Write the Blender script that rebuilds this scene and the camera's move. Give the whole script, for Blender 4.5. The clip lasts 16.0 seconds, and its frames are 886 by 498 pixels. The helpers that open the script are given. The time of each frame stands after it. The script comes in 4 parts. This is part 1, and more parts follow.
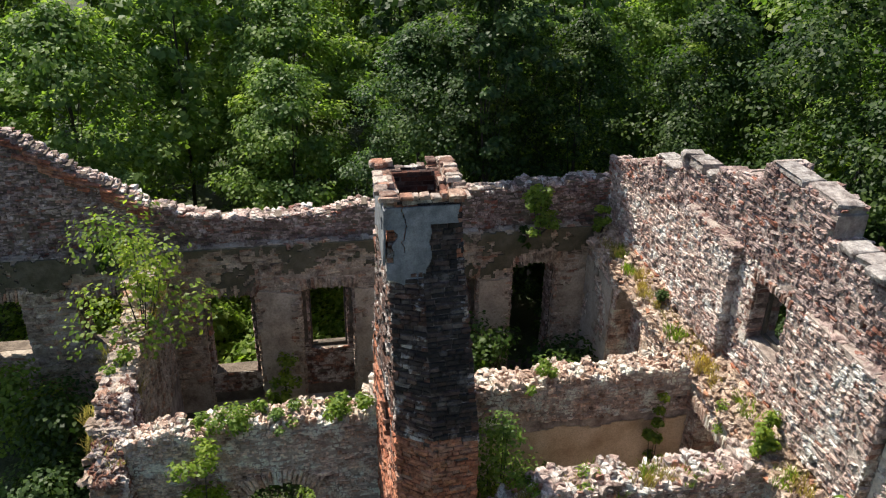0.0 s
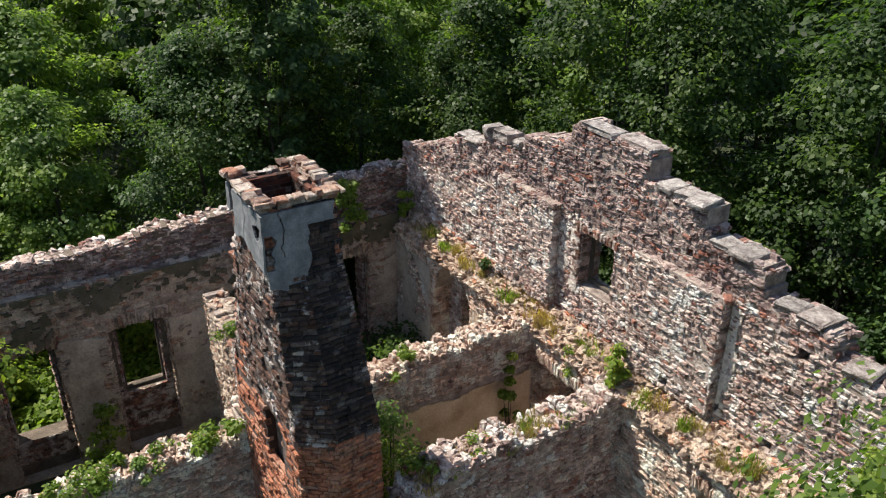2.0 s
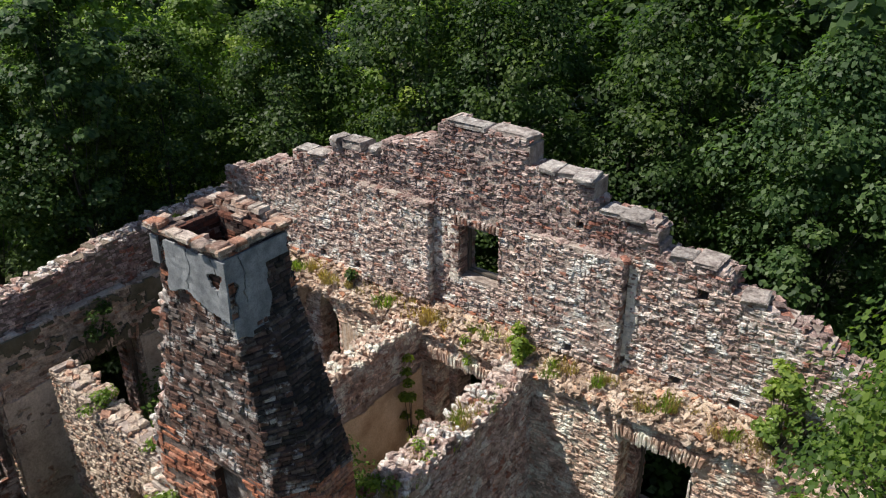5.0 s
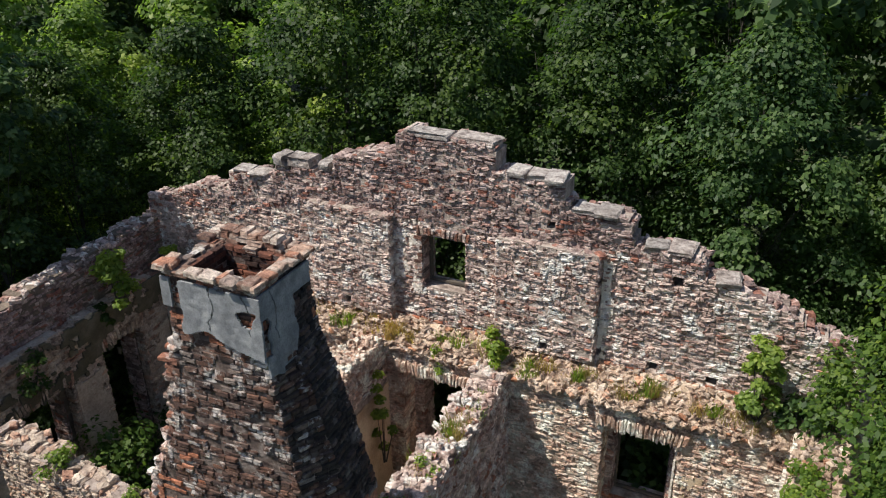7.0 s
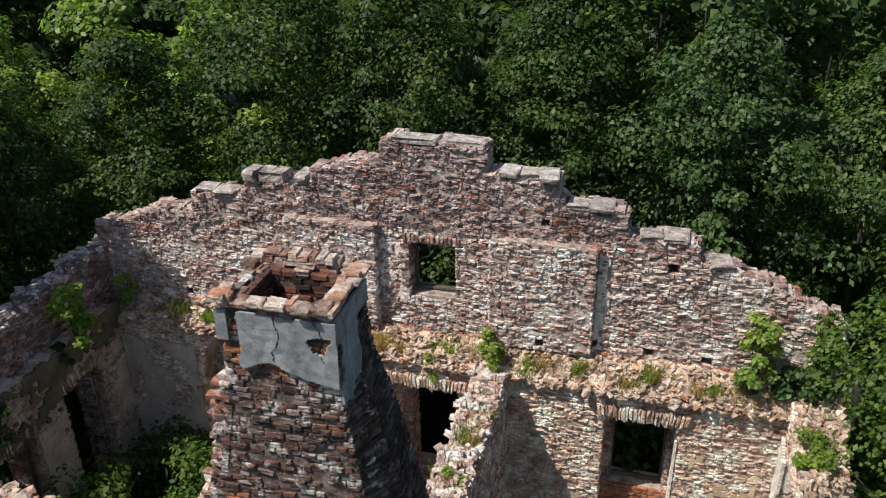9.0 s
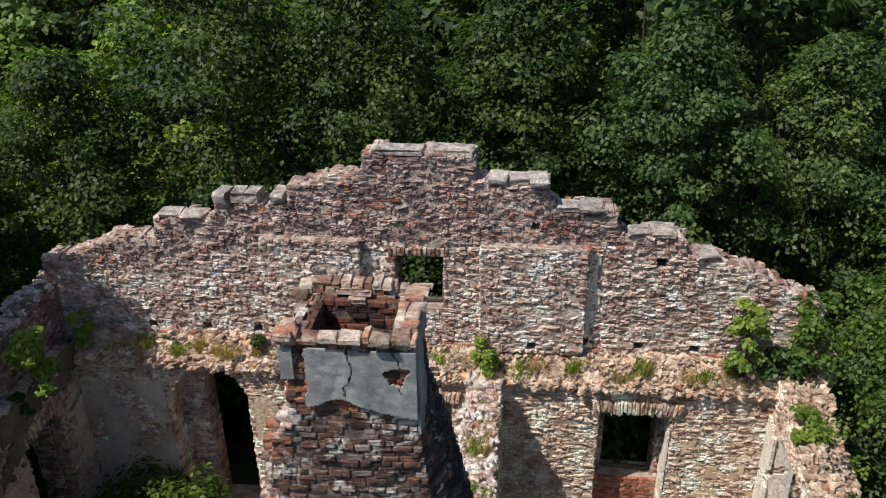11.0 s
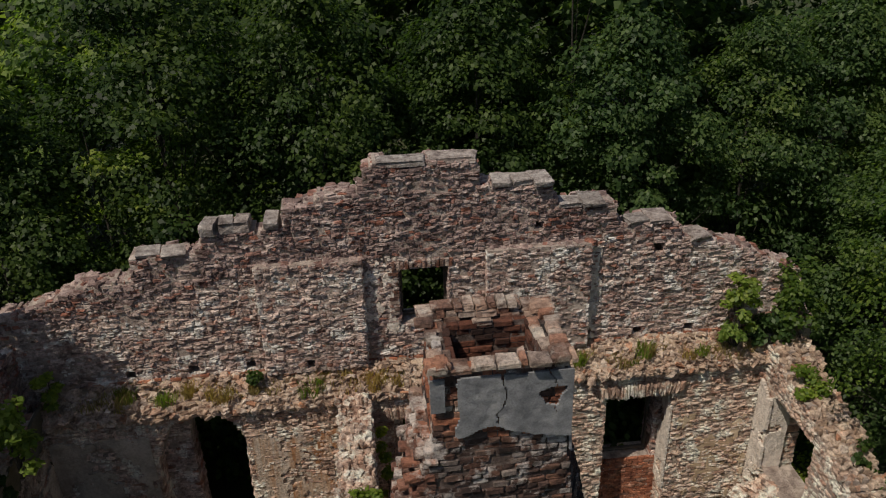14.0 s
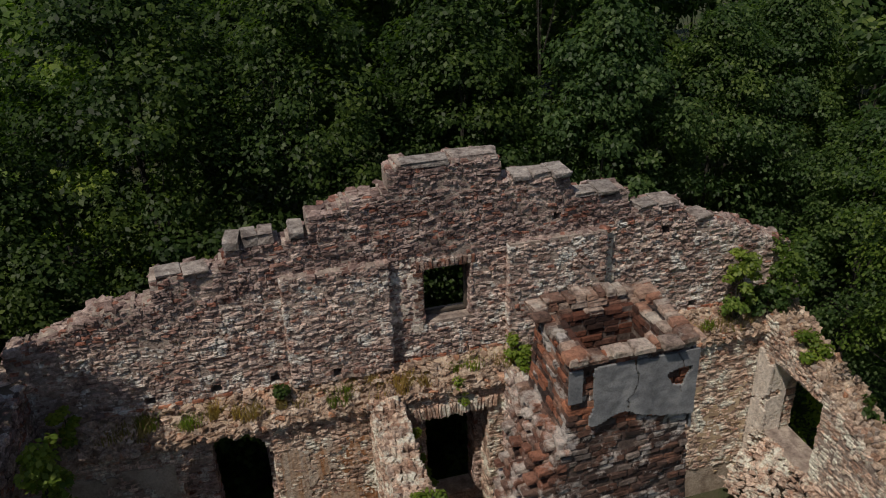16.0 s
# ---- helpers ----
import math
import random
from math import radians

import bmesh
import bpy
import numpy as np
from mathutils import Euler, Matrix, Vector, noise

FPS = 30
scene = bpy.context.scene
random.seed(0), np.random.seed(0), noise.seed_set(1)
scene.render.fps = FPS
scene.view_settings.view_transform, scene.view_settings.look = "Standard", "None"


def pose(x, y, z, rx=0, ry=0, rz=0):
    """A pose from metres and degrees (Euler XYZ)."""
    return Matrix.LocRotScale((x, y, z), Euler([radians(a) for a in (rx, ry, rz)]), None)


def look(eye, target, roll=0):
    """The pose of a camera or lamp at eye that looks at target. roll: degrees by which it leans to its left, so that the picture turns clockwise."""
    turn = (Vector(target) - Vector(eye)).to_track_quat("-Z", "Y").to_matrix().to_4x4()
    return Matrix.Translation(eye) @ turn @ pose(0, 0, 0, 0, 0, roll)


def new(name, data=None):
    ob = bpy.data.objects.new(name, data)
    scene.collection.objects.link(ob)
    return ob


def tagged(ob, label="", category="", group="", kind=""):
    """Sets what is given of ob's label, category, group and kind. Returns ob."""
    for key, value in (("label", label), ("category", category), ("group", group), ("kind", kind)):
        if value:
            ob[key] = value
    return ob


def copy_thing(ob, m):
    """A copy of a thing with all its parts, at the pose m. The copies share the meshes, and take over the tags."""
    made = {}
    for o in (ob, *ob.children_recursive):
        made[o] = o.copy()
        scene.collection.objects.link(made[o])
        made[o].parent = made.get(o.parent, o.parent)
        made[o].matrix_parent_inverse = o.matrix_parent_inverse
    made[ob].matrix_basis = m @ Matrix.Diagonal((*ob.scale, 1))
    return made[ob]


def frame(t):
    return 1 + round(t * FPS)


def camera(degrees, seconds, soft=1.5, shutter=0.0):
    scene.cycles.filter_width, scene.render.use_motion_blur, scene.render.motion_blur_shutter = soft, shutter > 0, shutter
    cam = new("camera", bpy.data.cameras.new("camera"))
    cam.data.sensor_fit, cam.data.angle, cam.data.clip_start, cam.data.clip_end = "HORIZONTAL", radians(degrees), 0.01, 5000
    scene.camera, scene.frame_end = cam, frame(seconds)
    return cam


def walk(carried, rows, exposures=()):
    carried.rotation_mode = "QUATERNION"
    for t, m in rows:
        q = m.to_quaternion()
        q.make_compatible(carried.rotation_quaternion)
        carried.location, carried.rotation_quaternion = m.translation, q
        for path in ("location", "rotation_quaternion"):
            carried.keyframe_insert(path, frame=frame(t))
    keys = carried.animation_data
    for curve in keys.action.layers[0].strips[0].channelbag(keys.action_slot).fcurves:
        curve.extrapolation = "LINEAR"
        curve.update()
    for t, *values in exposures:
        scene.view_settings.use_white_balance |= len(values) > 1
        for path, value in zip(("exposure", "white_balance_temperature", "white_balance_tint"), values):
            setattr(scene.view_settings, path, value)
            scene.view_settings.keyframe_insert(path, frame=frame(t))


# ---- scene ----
cam = camera(57.2, 16.0, soft=1.12)
PATH = [
    (0, (10.374, -7.515, 13.555), (8.619, -7.195, 12.649), 1.0),
    (0.5, (10.3, -8.002, 13.51), (8.582, -7.517, 12.609), 0.8),
    (1, (10.173, -8.477, 13.468), (8.509, -7.824, 12.571), 0.6),
    (1.5, (10.036, -8.928, 13.424), (8.434, -8.131, 12.529), 0.4),
    (2, (9.84, -9.394, 13.394), (8.308, -8.471, 12.5), 0.2),
    (2.5, (9.597, -9.849, 13.369), (8.145, -8.802, 12.476), 0.0),
    (3, (9.323, -10.275, 13.391), (7.946, -9.133, 12.497), -0.2),
    (3.5, (9.005, -10.669, 13.394), (7.691, -9.455, 12.501), -0.3),
    (4, (8.62, -11.057, 13.419), (7.384, -9.764, 12.525), -0.4),
    (4.5, (8.214, -11.4, 13.45), (7.063, -10.03, 12.557), -0.5),
    (5, (7.773, -11.699, 13.52), (6.69, -10.275, 12.626), -0.7),
    (7.5, (5.338, -12.829, 13.645), (4.634, -11.184, 12.751), -0.9),
    (8, (4.801, -12.989, 13.619), (4.17, -11.315, 12.726), -1.0),
    (8.5, (4.27, -13.124, 13.666), (3.708, -11.426, 12.769), -1.1),
    (9, (3.738, -13.219, 13.681), (3.244, -11.502, 12.782), -1.0),
    (11.5, (1.182, -13.302, 13.836), (1.045, -11.525, 12.928), -1.0),
    (12, (0.667, -13.266, 13.853), (0.596, -11.486, 12.945), -1.1),
    (12.5, (0.159, -13.211, 13.865), (0.169, -11.429, 12.956), -1.2),
    (13, (-0.367, -13.134, 13.849), (-0.284, -11.354, 12.941), -1.2),
    (13.5, (-0.862, -13.045, 13.865), (-0.723, -11.269, 12.955), -1.3),
    (14, (-1.365, -12.929, 13.884), (-1.169, -11.162, 12.969), -1.5),
    (14.5, (-1.868, -12.789, 13.909), (-1.616, -11.032, 12.987), -1.6),
    (15, (-2.362, -12.664, 13.924), (-2.054, -10.916, 13.002), -1.7),
    (15.5, (-2.959, -12.554, 13.94), (-2.589, -10.819, 13.015), -1.8),
    (16, (-3.62, -12.523, 13.969), (-3.175, -10.808, 13.042), -1.9),
]
walk(cam, [(t, look(eye, target, roll)) for t, eye, target, roll in PATH],
     exposures=[(0.0, 0.70, 6500, 9), (5.0, 0.38, 6350, 9), (9.0, 0.36, 6350, 9), (11.5, 0.2, 6400, 9), (12.5, -0.32, 6800, 11), (14.0, -0.74, 6850, 12), (16.0, -0.90, 6750, 12)])

# ---- light ----
SUN = Vector((0.51, 0.36, -1.0)).normalized()
sun = new("sun", bpy.data.lights.new("sun", "SUN"))
sun.data.energy, sun.data.angle, sun.data.color = 5.0, radians(0.55), (1.0, 0.94, 0.83)
sun.matrix_world = look((-20, -20, 45), Vector((-20, -20, 45)) + SUN)
world = bpy.data.worlds.new("sky")
scene.world = world
world.use_nodes = True
wn = world.node_tree.nodes
sky = wn.new("ShaderNodeTexSky")
sky.sky_type, sky.sun_disc = "NISHITA", False
sky.sun_elevation = math.asin(-SUN.z)
sky.sun_rotation = math.atan2(-SUN.x, -SUN.y)
wn["Background"].inputs["Strength"].default_value = 0.10
world.node_tree.links.new(sky.outputs["Color"], wn["Background"].inputs["Color"])

# ---- materials ----
def material(name, rough=0.9):
    m = bpy.data.materials.new(name)
    m.use_nodes = True
    m.node_tree.nodes["Principled BSDF"].inputs["Roughness"].default_value = rough
    return m, m.node_tree.nodes, m.node_tree.links, m.node_tree.nodes["Principled BSDF"]


def ramp(nodes, stops, smooth=True):
    r = nodes.new("ShaderNodeValToRGB")
    r.color_ramp.interpolation = "LINEAR" if smooth else "CONSTANT"
    while len(r.color_ramp.elements) < len(stops):
        r.color_ramp.elements.new(0.5)
    for e, (p, c) in zip(r.color_ramp.elements, stops):
        e.position, e.color = p, (*c, 1)
    return r


def noise_tex(nodes, links, scale, detail=5, rough=0.6, coords=None):
    n = nodes.new("ShaderNodeTexNoise")
    n.inputs["Scale"].default_value, n.inputs["Detail"].default_value, n.inputs["Roughness"].default_value = scale, detail, rough
    if coords is None:
        coords = nodes.new("ShaderNodeNewGeometry").outputs["Position"]
    links.new(coords, n.inputs["Vector"])
    return n.outputs["Fac"]


def mixed(nodes, links, kind, fac, a, b):
    m = nodes.new("ShaderNodeMix")
    m.data_type, m.blend_type = "RGBA", kind
    for socket, value in ((m.inputs[0], fac), (m.inputs[6], a), (m.inputs[7], b)):
        if hasattr(value, "links"):
            links.new(value, socket)
        elif isinstance(value, tuple):
            socket.default_value = (*value, 1)
        else:
            socket.default_value = value
    return m.outputs[2]


def bumped(nodes, links, bsdf, height, strength, distance=0.02):
    b = nodes.new("ShaderNodeBump")
    b.inputs["Strength"].default_value, b.inputs["Distance"].default_value = strength, distance
    links.new(height, b.inputs["Height"])
    links.new(b.outputs["Normal"], bsdf.inputs["Normal"])


def piece_random(nodes, links):
    """A number of its own for every piece, single or joined."""
    add = nodes.new("ShaderNodeMath")
    add.operation = "ADD"
    links.new(nodes.new("ShaderNodeObjectInfo").outputs["Random"], add.inputs[0])
    links.new(nodes.new("ShaderNodeNewGeometry").outputs["Random Per Island"], add.inputs[1])
    f = nodes.new("ShaderNodeMath")
    f.operation = "FRACT"
    links.new(add.outputs[0], f.inputs[0])
    return f.outputs[0]


def masonry_material(name, stops, stain=(0.5, 0.5, 0.5), stain_amount=0.5, grain=1.0, smooth=True, low=0.42, high=0.7, lime=0.0, lime_colour=(0.62, 0.57, 0.53), limits=(0.50, 0.64), pits=0.8, tone=(1.0, 1.0, 1.0)):
    stops = [(p, tuple(a * t for a, t in zip(c, tone))) for p, c in stops]
    lime_colour = tuple(min(0.9, a * t) for a, t in zip(lime_colour, tone))
    m, n, l, b = material(name, 0.92)
    base = ramp(n, stops, smooth)
    l.new(piece_random(n, l), base.inputs[0])
    fine = noise_tex(n, l, 20, 7, 0.75)
    fr = ramp(n, [(0.25, (0.35, 0.33, 0.33)), (0.5, (1, 1, 1)), (0.78, (1.45, 1.42, 1.38))])
    l.new(fine, fr.inputs[0])
    c = mixed(n, l, "MULTIPLY", grain, base.outputs[0], fr.outputs[0])
    big = noise_tex(n, l, 0.9, 5, 0.62)
    br = ramp(n, [(low, (0, 0, 0)), (high, (1, 1, 1))])
    l.new(big, br.inputs[0])
    k = n.new("ShaderNodeMath")
    k.operation = "MULTIPLY"
    k.inputs[1].default_value = stain_amount
    l.new(br.outputs[0], k.inputs[0])
    c = mixed(n, l, "MULTIPLY", k.outputs[0], c, stain)
    pit = noise_tex(n, l, 5.5, 6, 0.72)
    pit_ramp = ramp(n, [(0.36, (0.20, 0.16, 0.16)), (0.47, (0.72, 0.68, 0.67)), (0.56, (1.0, 1.0, 1.0)), (0.68, (1.5, 1.48, 1.44))])
    l.new(pit, pit_ramp.inputs[0])
    c = mixed(n, l, "MULTIPLY", pits, c, pit_ramp.outputs[0])
    if lime:
        patch = noise_tex(n, l, 2.6, 7, 0.68)
        pr = ramp(n, [(limits[0], (0, 0, 0)), (limits[1], (lime, lime, lime))])
        l.new(patch, pr.inputs[0])
        c = mixed(n, l, "MIX", pr.outputs[0], c, mixed(n, l, "MULTIPLY", 1.0, lime_colour, fr.outputs[0]))
    l.new(c, b.inputs["Base Color"])
    both = n.new("ShaderNodeMath")
    both.operation = "ADD"
    l.new(fine, both.inputs[0])
    l.new(pit, both.inputs[1])
    bumped(n, l, b, both.outputs[0], 1.0, 0.045)
    return m


def coat_material(name, stops, scale, fine_scale, bump=0.5, distance=0.02, spread=(0.3, 0.7)):
    """A continuous surface: large blotches through a ramp, with fine grain over them."""
    m, n, l, b = material(name, 0.93)
    big = noise_tex(n, l, scale, 7, 0.65)
    lo, hi = spread
    base = ramp(n, [(lo + p * (hi - lo), c) for p, c in stops])
    l.new(big, base.inputs[0])
    fine = noise_tex(n, l, fine_scale, 6, 0.7)
    fr = ramp(n, [(0.25, (0.6, 0.6, 0.6)), (0.5, (1, 1, 1)), (0.8, (1.3, 1.3, 1.3))])
    l.new(fine, fr.inputs[0])
    l.new(mixed(n, l, "MULTIPLY", 1.0, base.outputs[0], fr.outputs[0]), b.inputs["Base Color"])
    bumped(n, l, b, fine, bump, distance)
    return m


def streaked_material(name):
    """Beige plaster with rust run down it in upright streaks."""
    m, n, l, b = material(name, 0.93)
    pos = n.new("ShaderNodeNewGeometry").outputs["Position"]
    k = n.new("ShaderNodeVectorMath")
    k.operation = "MULTIPLY"
    k.inputs[1].default_value = (4.5, 4.5, 0.35)
    l.new(pos, k.inputs[0])
    run = noise_tex(n, l, 1.0, 5, 0.65, k.outputs[0])
    sep = n.new("ShaderNodeSeparateXYZ")
    l.new(pos, sep.inputs[0])
    band = n.new("ShaderNodeMath")
    band.operation = "PINGPONG"
    band.inputs[1].default_value = 1.15
    l.new(sep.outputs["X"], band.inputs[0])
    mask = ramp(n, [(0.0, (0.16, 0.16, 0.16)), (0.35, (0.07, 0.07, 0.07)), (0.6, (0.0, 0.0, 0.0))])
    l.new(band.outputs[0], mask.inputs[0])
    more = n.new("ShaderNodeMath")
    more.operation = "ADD"
    l.new(run, more.inputs[0])
    l.new(mask.outputs[0], more.inputs[1])
    run = more.outputs[0]
    rr = ramp(n, [(0.46, (0.60, 0.49, 0.40)), (0.56, (0.52, 0.36, 0.25)), (0.64, (0.42, 0.20, 0.09)), (0.76, (0.30, 0.14, 0.07))])
    l.new(run, rr.inputs[0])
    fine = noise_tex(n, l, 14, 7, 0.7)
    fr = ramp(n, [(0.3, (0.55, 0.53, 0.52)), (0.5, (1, 1, 1)), (0.75, (1.3, 1.28, 1.25))])
    l.new(fine, fr.inputs[0])
    l.new(mixed(n, l, "MULTIPLY", 1.0, rr.outputs[0], fr.outputs[0]), b.inputs["Base Color"])
    bumped(n, l, b, fine, 1.0, 0.05)
    return m


WEATHERED = (1.28, 1.20, 1.18)
STONE = masonry_material("rubble_stone", [
    (0.0, (0.22, 0.165, 0.145)), (0.10, (0.42, 0.34, 0.30)), (0.30, (0.62, 0.54, 0.48)), (0.48, (0.47, 0.38, 0.34)), (0.64, (0.70, 0.63, 0.57)), (0.80, (0.53, 0.42, 0.37)),
    (0.90, (0.42, 0.29, 0.24)), (0.96, (0.40, 0.20, 0.14)), (1.0, (0.36, 0.28, 0.25))], (0.47, 0.38, 0.37), 0.75, lime=0.75, lime_colour=(0.86, 0.79, 0.72), limits=(0.52, 0.61), tone=WEATHERED)
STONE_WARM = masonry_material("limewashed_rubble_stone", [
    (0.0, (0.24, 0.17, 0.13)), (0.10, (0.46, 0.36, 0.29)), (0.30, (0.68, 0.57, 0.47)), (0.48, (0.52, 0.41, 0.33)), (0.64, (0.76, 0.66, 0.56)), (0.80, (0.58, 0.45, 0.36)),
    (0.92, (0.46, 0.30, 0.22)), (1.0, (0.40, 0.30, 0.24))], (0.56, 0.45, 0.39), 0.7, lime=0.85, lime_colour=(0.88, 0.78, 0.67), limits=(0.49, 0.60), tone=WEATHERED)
STONE_TOP = masonry_material("dark_rubble_stone", [
    (0.0, (0.13, 0.095, 0.09)), (0.15, (0.30, 0.235, 0.215)), (0.38, (0.46, 0.39, 0.36)), (0.55, (0.33, 0.25, 0.23)), (0.70, (0.54, 0.47, 0.43)), (0.82, (0.38, 0.27, 0.24)),
    (0.92, (0.34, 0.15, 0.10)), (1.0, (0.27, 0.20, 0.18))], (0.40, 0.31, 0.31), 0.9, lime=0.5, lime_colour=(0.72, 0.65, 0.60), limits=(0.56, 0.64), tone=WEATHERED)
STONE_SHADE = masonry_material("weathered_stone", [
    (0.0, (0.268, 0.195, 0.146)), (0.25, (0.610, 0.500, 0.403)), (0.5, (0.464, 0.354, 0.281)), (0.7, (0.708, 0.598, 0.488)), (0.88, (0.537, 0.342, 0.244)), (1.0, (0.439, 0.232, 0.159))],
    (0.52, 0.43, 0.34), 0.85, lime=0.5, lime_colour=(0.74, 0.62, 0.50))
BRICK = masonry_material("sooty_brick", [
    (0.0, (0.075, 0.048, 0.042)), (0.3, (0.150, 0.085, 0.066)), (0.55, (0.200, 0.100, 0.068)), (0.7, (0.125, 0.082, 0.070)), (0.88, (0.235, 0.115, 0.075)), (0.95, (0.24, 0.18, 0.15)), (1.0, (0.36, 0.31, 0.28))],
    (0.42, 0.35, 0.34), 0.9, lime=0.85, lime_colour=(0.66, 0.60, 0.56), limits=(0.52, 0.60))
BRICK_BLACK = masonry_material("blackish_brick", [
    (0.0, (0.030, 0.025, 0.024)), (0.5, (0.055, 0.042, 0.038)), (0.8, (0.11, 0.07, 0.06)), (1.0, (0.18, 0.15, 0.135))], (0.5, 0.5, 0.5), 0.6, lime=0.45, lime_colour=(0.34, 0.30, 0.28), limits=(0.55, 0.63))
# Dark reddish colour that carries the shade inside the chimney niche.
NICHE = coat_material("shaded_niche", [(0.0, (0.025, 0.014, 0.011)), (0.5, (0.080, 0.035, 0.022)), (1.0, (0.130, 0.075, 0.055))], 3, 30, 1.0)
FLUE = masonry_material("flue_brick", [(0.0, (0.05, 0.025, 0.019)), (0.4, (0.15, 0.058, 0.036)), (0.8, (0.26, 0.095, 0.055)), (1.0, (0.17, 0.11, 0.09))], (0.3, 0.26, 0.25), 0.8)
BRICK_RED = masonry_material("red_brick", [
    (0.0, (0.38, 0.14, 0.08)), (0.4, (0.52, 0.20, 0.11)), (0.75, (0.60, 0.25, 0.14)), (1.0, (0.44, 0.26, 0.19))], (0.55, 0.45, 0.43), 0.6, lime=0.35, lime_colour=(0.60, 0.42, 0.32))
BRICK_LIMED = masonry_material("limewashed_brick", [
    (0.0, (0.20, 0.16, 0.14)), (0.4, (0.36, 0.31, 0.29)), (0.8, (0.47, 0.43, 0.40)), (1.0, (0.24, 0.15, 0.11))], (0.45, 0.40, 0.38), 0.8)
BRICK_BROKEN = masonry_material("broken_brick", [
    (0.0, (0.11, 0.06, 0.048)), (0.3, (0.30, 0.13, 0.085)), (0.5, (0.20, 0.13, 0.105)), (0.68, (0.42, 0.18, 0.11)), (0.82, (0.56, 0.47, 0.41)), (0.93, (0.50, 0.33, 0.25)), (1.0, (0.14, 0.085, 0.07))], (0.45, 0.37, 0.35), 0.7, lime=0.8, lime_colour=(0.74, 0.66, 0.60), limits=(0.49, 0.59))
RIM = masonry_material("weathered_rim_brick", [
    (0.0, (0.17, 0.11, 0.09)), (0.2, (0.30, 0.19, 0.145)), (0.35, (0.56, 0.49, 0.43)), (0.48, (0.40, 0.20, 0.13)), (0.6, (0.21, 0.14, 0.115)), (0.78, (0.60, 0.53, 0.47)), (0.9, (0.42, 0.25, 0.17)), (1.0, (0.52, 0.45, 0.40))], (0.5, 0.42, 0.38), 0.6, lime=0.6, lime_colour=(0.76, 0.69, 0.62), tone=(1.25, 1.2, 1.15))
MORTAR = coat_material("lime_mortar", [(0.0, (0.16, 0.118, 0.10)), (0.35, (0.33, 0.26, 0.225)), (0.65, (0.48, 0.395, 0.34)), (1.0, (0.66, 0.56, 0.49))], 3.2, 17, 1.0, 0.06)
MORTAR_WARM = coat_material("earthy_lime_mortar", [(0.0, (0.21, 0.15, 0.115)), (0.35, (0.38, 0.30, 0.235)), (0.65, (0.51, 0.42, 0.34)), (1.0, (0.66, 0.56, 0.47))], 2.6, 17, 1.0, 0.06)
MORTAR_DARK = coat_material("mossy_mortar", [(0.0, (0.085, 0.065, 0.05)), (0.5, (0.17, 0.13, 0.10)), (1.0, (0.30, 0.235, 0.185))], 2.6, 17, 1.0, 0.06)
BRICK_JOINT = coat_material("lime_joint", [(0.0, (0.05, 0.036, 0.031)), (0.45, (0.13, 0.09, 0.076)), (0.75, (0.24, 0.19, 0.165)), (1.0, (0.42, 0.37, 0.34))], 4.5, 30, 1.0, 0.04)
LEDGE = coat_material("ledge_rubble", [(0.0, (0.40, 0.28, 0.19)), (0.4, (0.60, 0.45, 0.33)), (0.7, (0.68, 0.56, 0.44)), (1.0, (0.55, 0.29, 0.17))], 2.2, 28, 1.0, 0.05)
LEDGE_STONE = masonry_material("earthy_rubble", [
    (0.0, (0.40, 0.28, 0.20)), (0.3, (0.68, 0.55, 0.44)), (0.55, (0.58, 0.42, 0.31)), (0.8, (0.76, 0.65, 0.55)), (1.0, (0.56, 0.28, 0.16))], (0.6, 0.48, 0.4), 0.6)
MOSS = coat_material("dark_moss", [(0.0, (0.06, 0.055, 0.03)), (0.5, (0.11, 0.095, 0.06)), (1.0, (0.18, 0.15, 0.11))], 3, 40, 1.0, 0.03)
SLAB = masonry_material("limestone_slab", [(0.0, (0.40, 0.365, 0.34)), (0.5, (0.52, 0.48, 0.45)), (1.0, (0.46, 0.40, 0.365))], (0.55, 0.5, 0.47), 0.7)
PLASTER_GREY = coat_material("cement_render", [(0.0, (0.120, 0.124, 0.132)), (0.45, (0.205, 0.208, 0.218)), (0.7, (0.265, 0.268, 0.275)), (1.0, (0.35, 0.345, 0.335))], 3.5, 45, 0.6, 0.015)
PLASTER_BEIGE = coat_material("lime_plaster", [(0.0, (0.32, 0.215, 0.13)), (0.5, (0.52, 0.395, 0.265)), (1.0, (0.64, 0.52, 0.38))], 1.3, 35, 0.35, 0.012)
TIMBER = coat_material("rotten_timber", [(0.0, (0.05, 0.04, 0.035)), (1.0, (0.14, 0.115, 0.09))], 6, 40, 0.8)
BARK = coat_material("bark", [(0.0, (0.025, 0.022, 0.018)), (1.0, (0.06, 0.054, 0.043))], 5, 30, 0.8)
GROUND = coat_material("forest_floor", [(0.0, (0.025, 0.035, 0.012)), (0.5, (0.045, 0.06, 0.02)), (1.0, (0.09, 0.075, 0.045))], 0.6, 12, 1.0, 0.06)


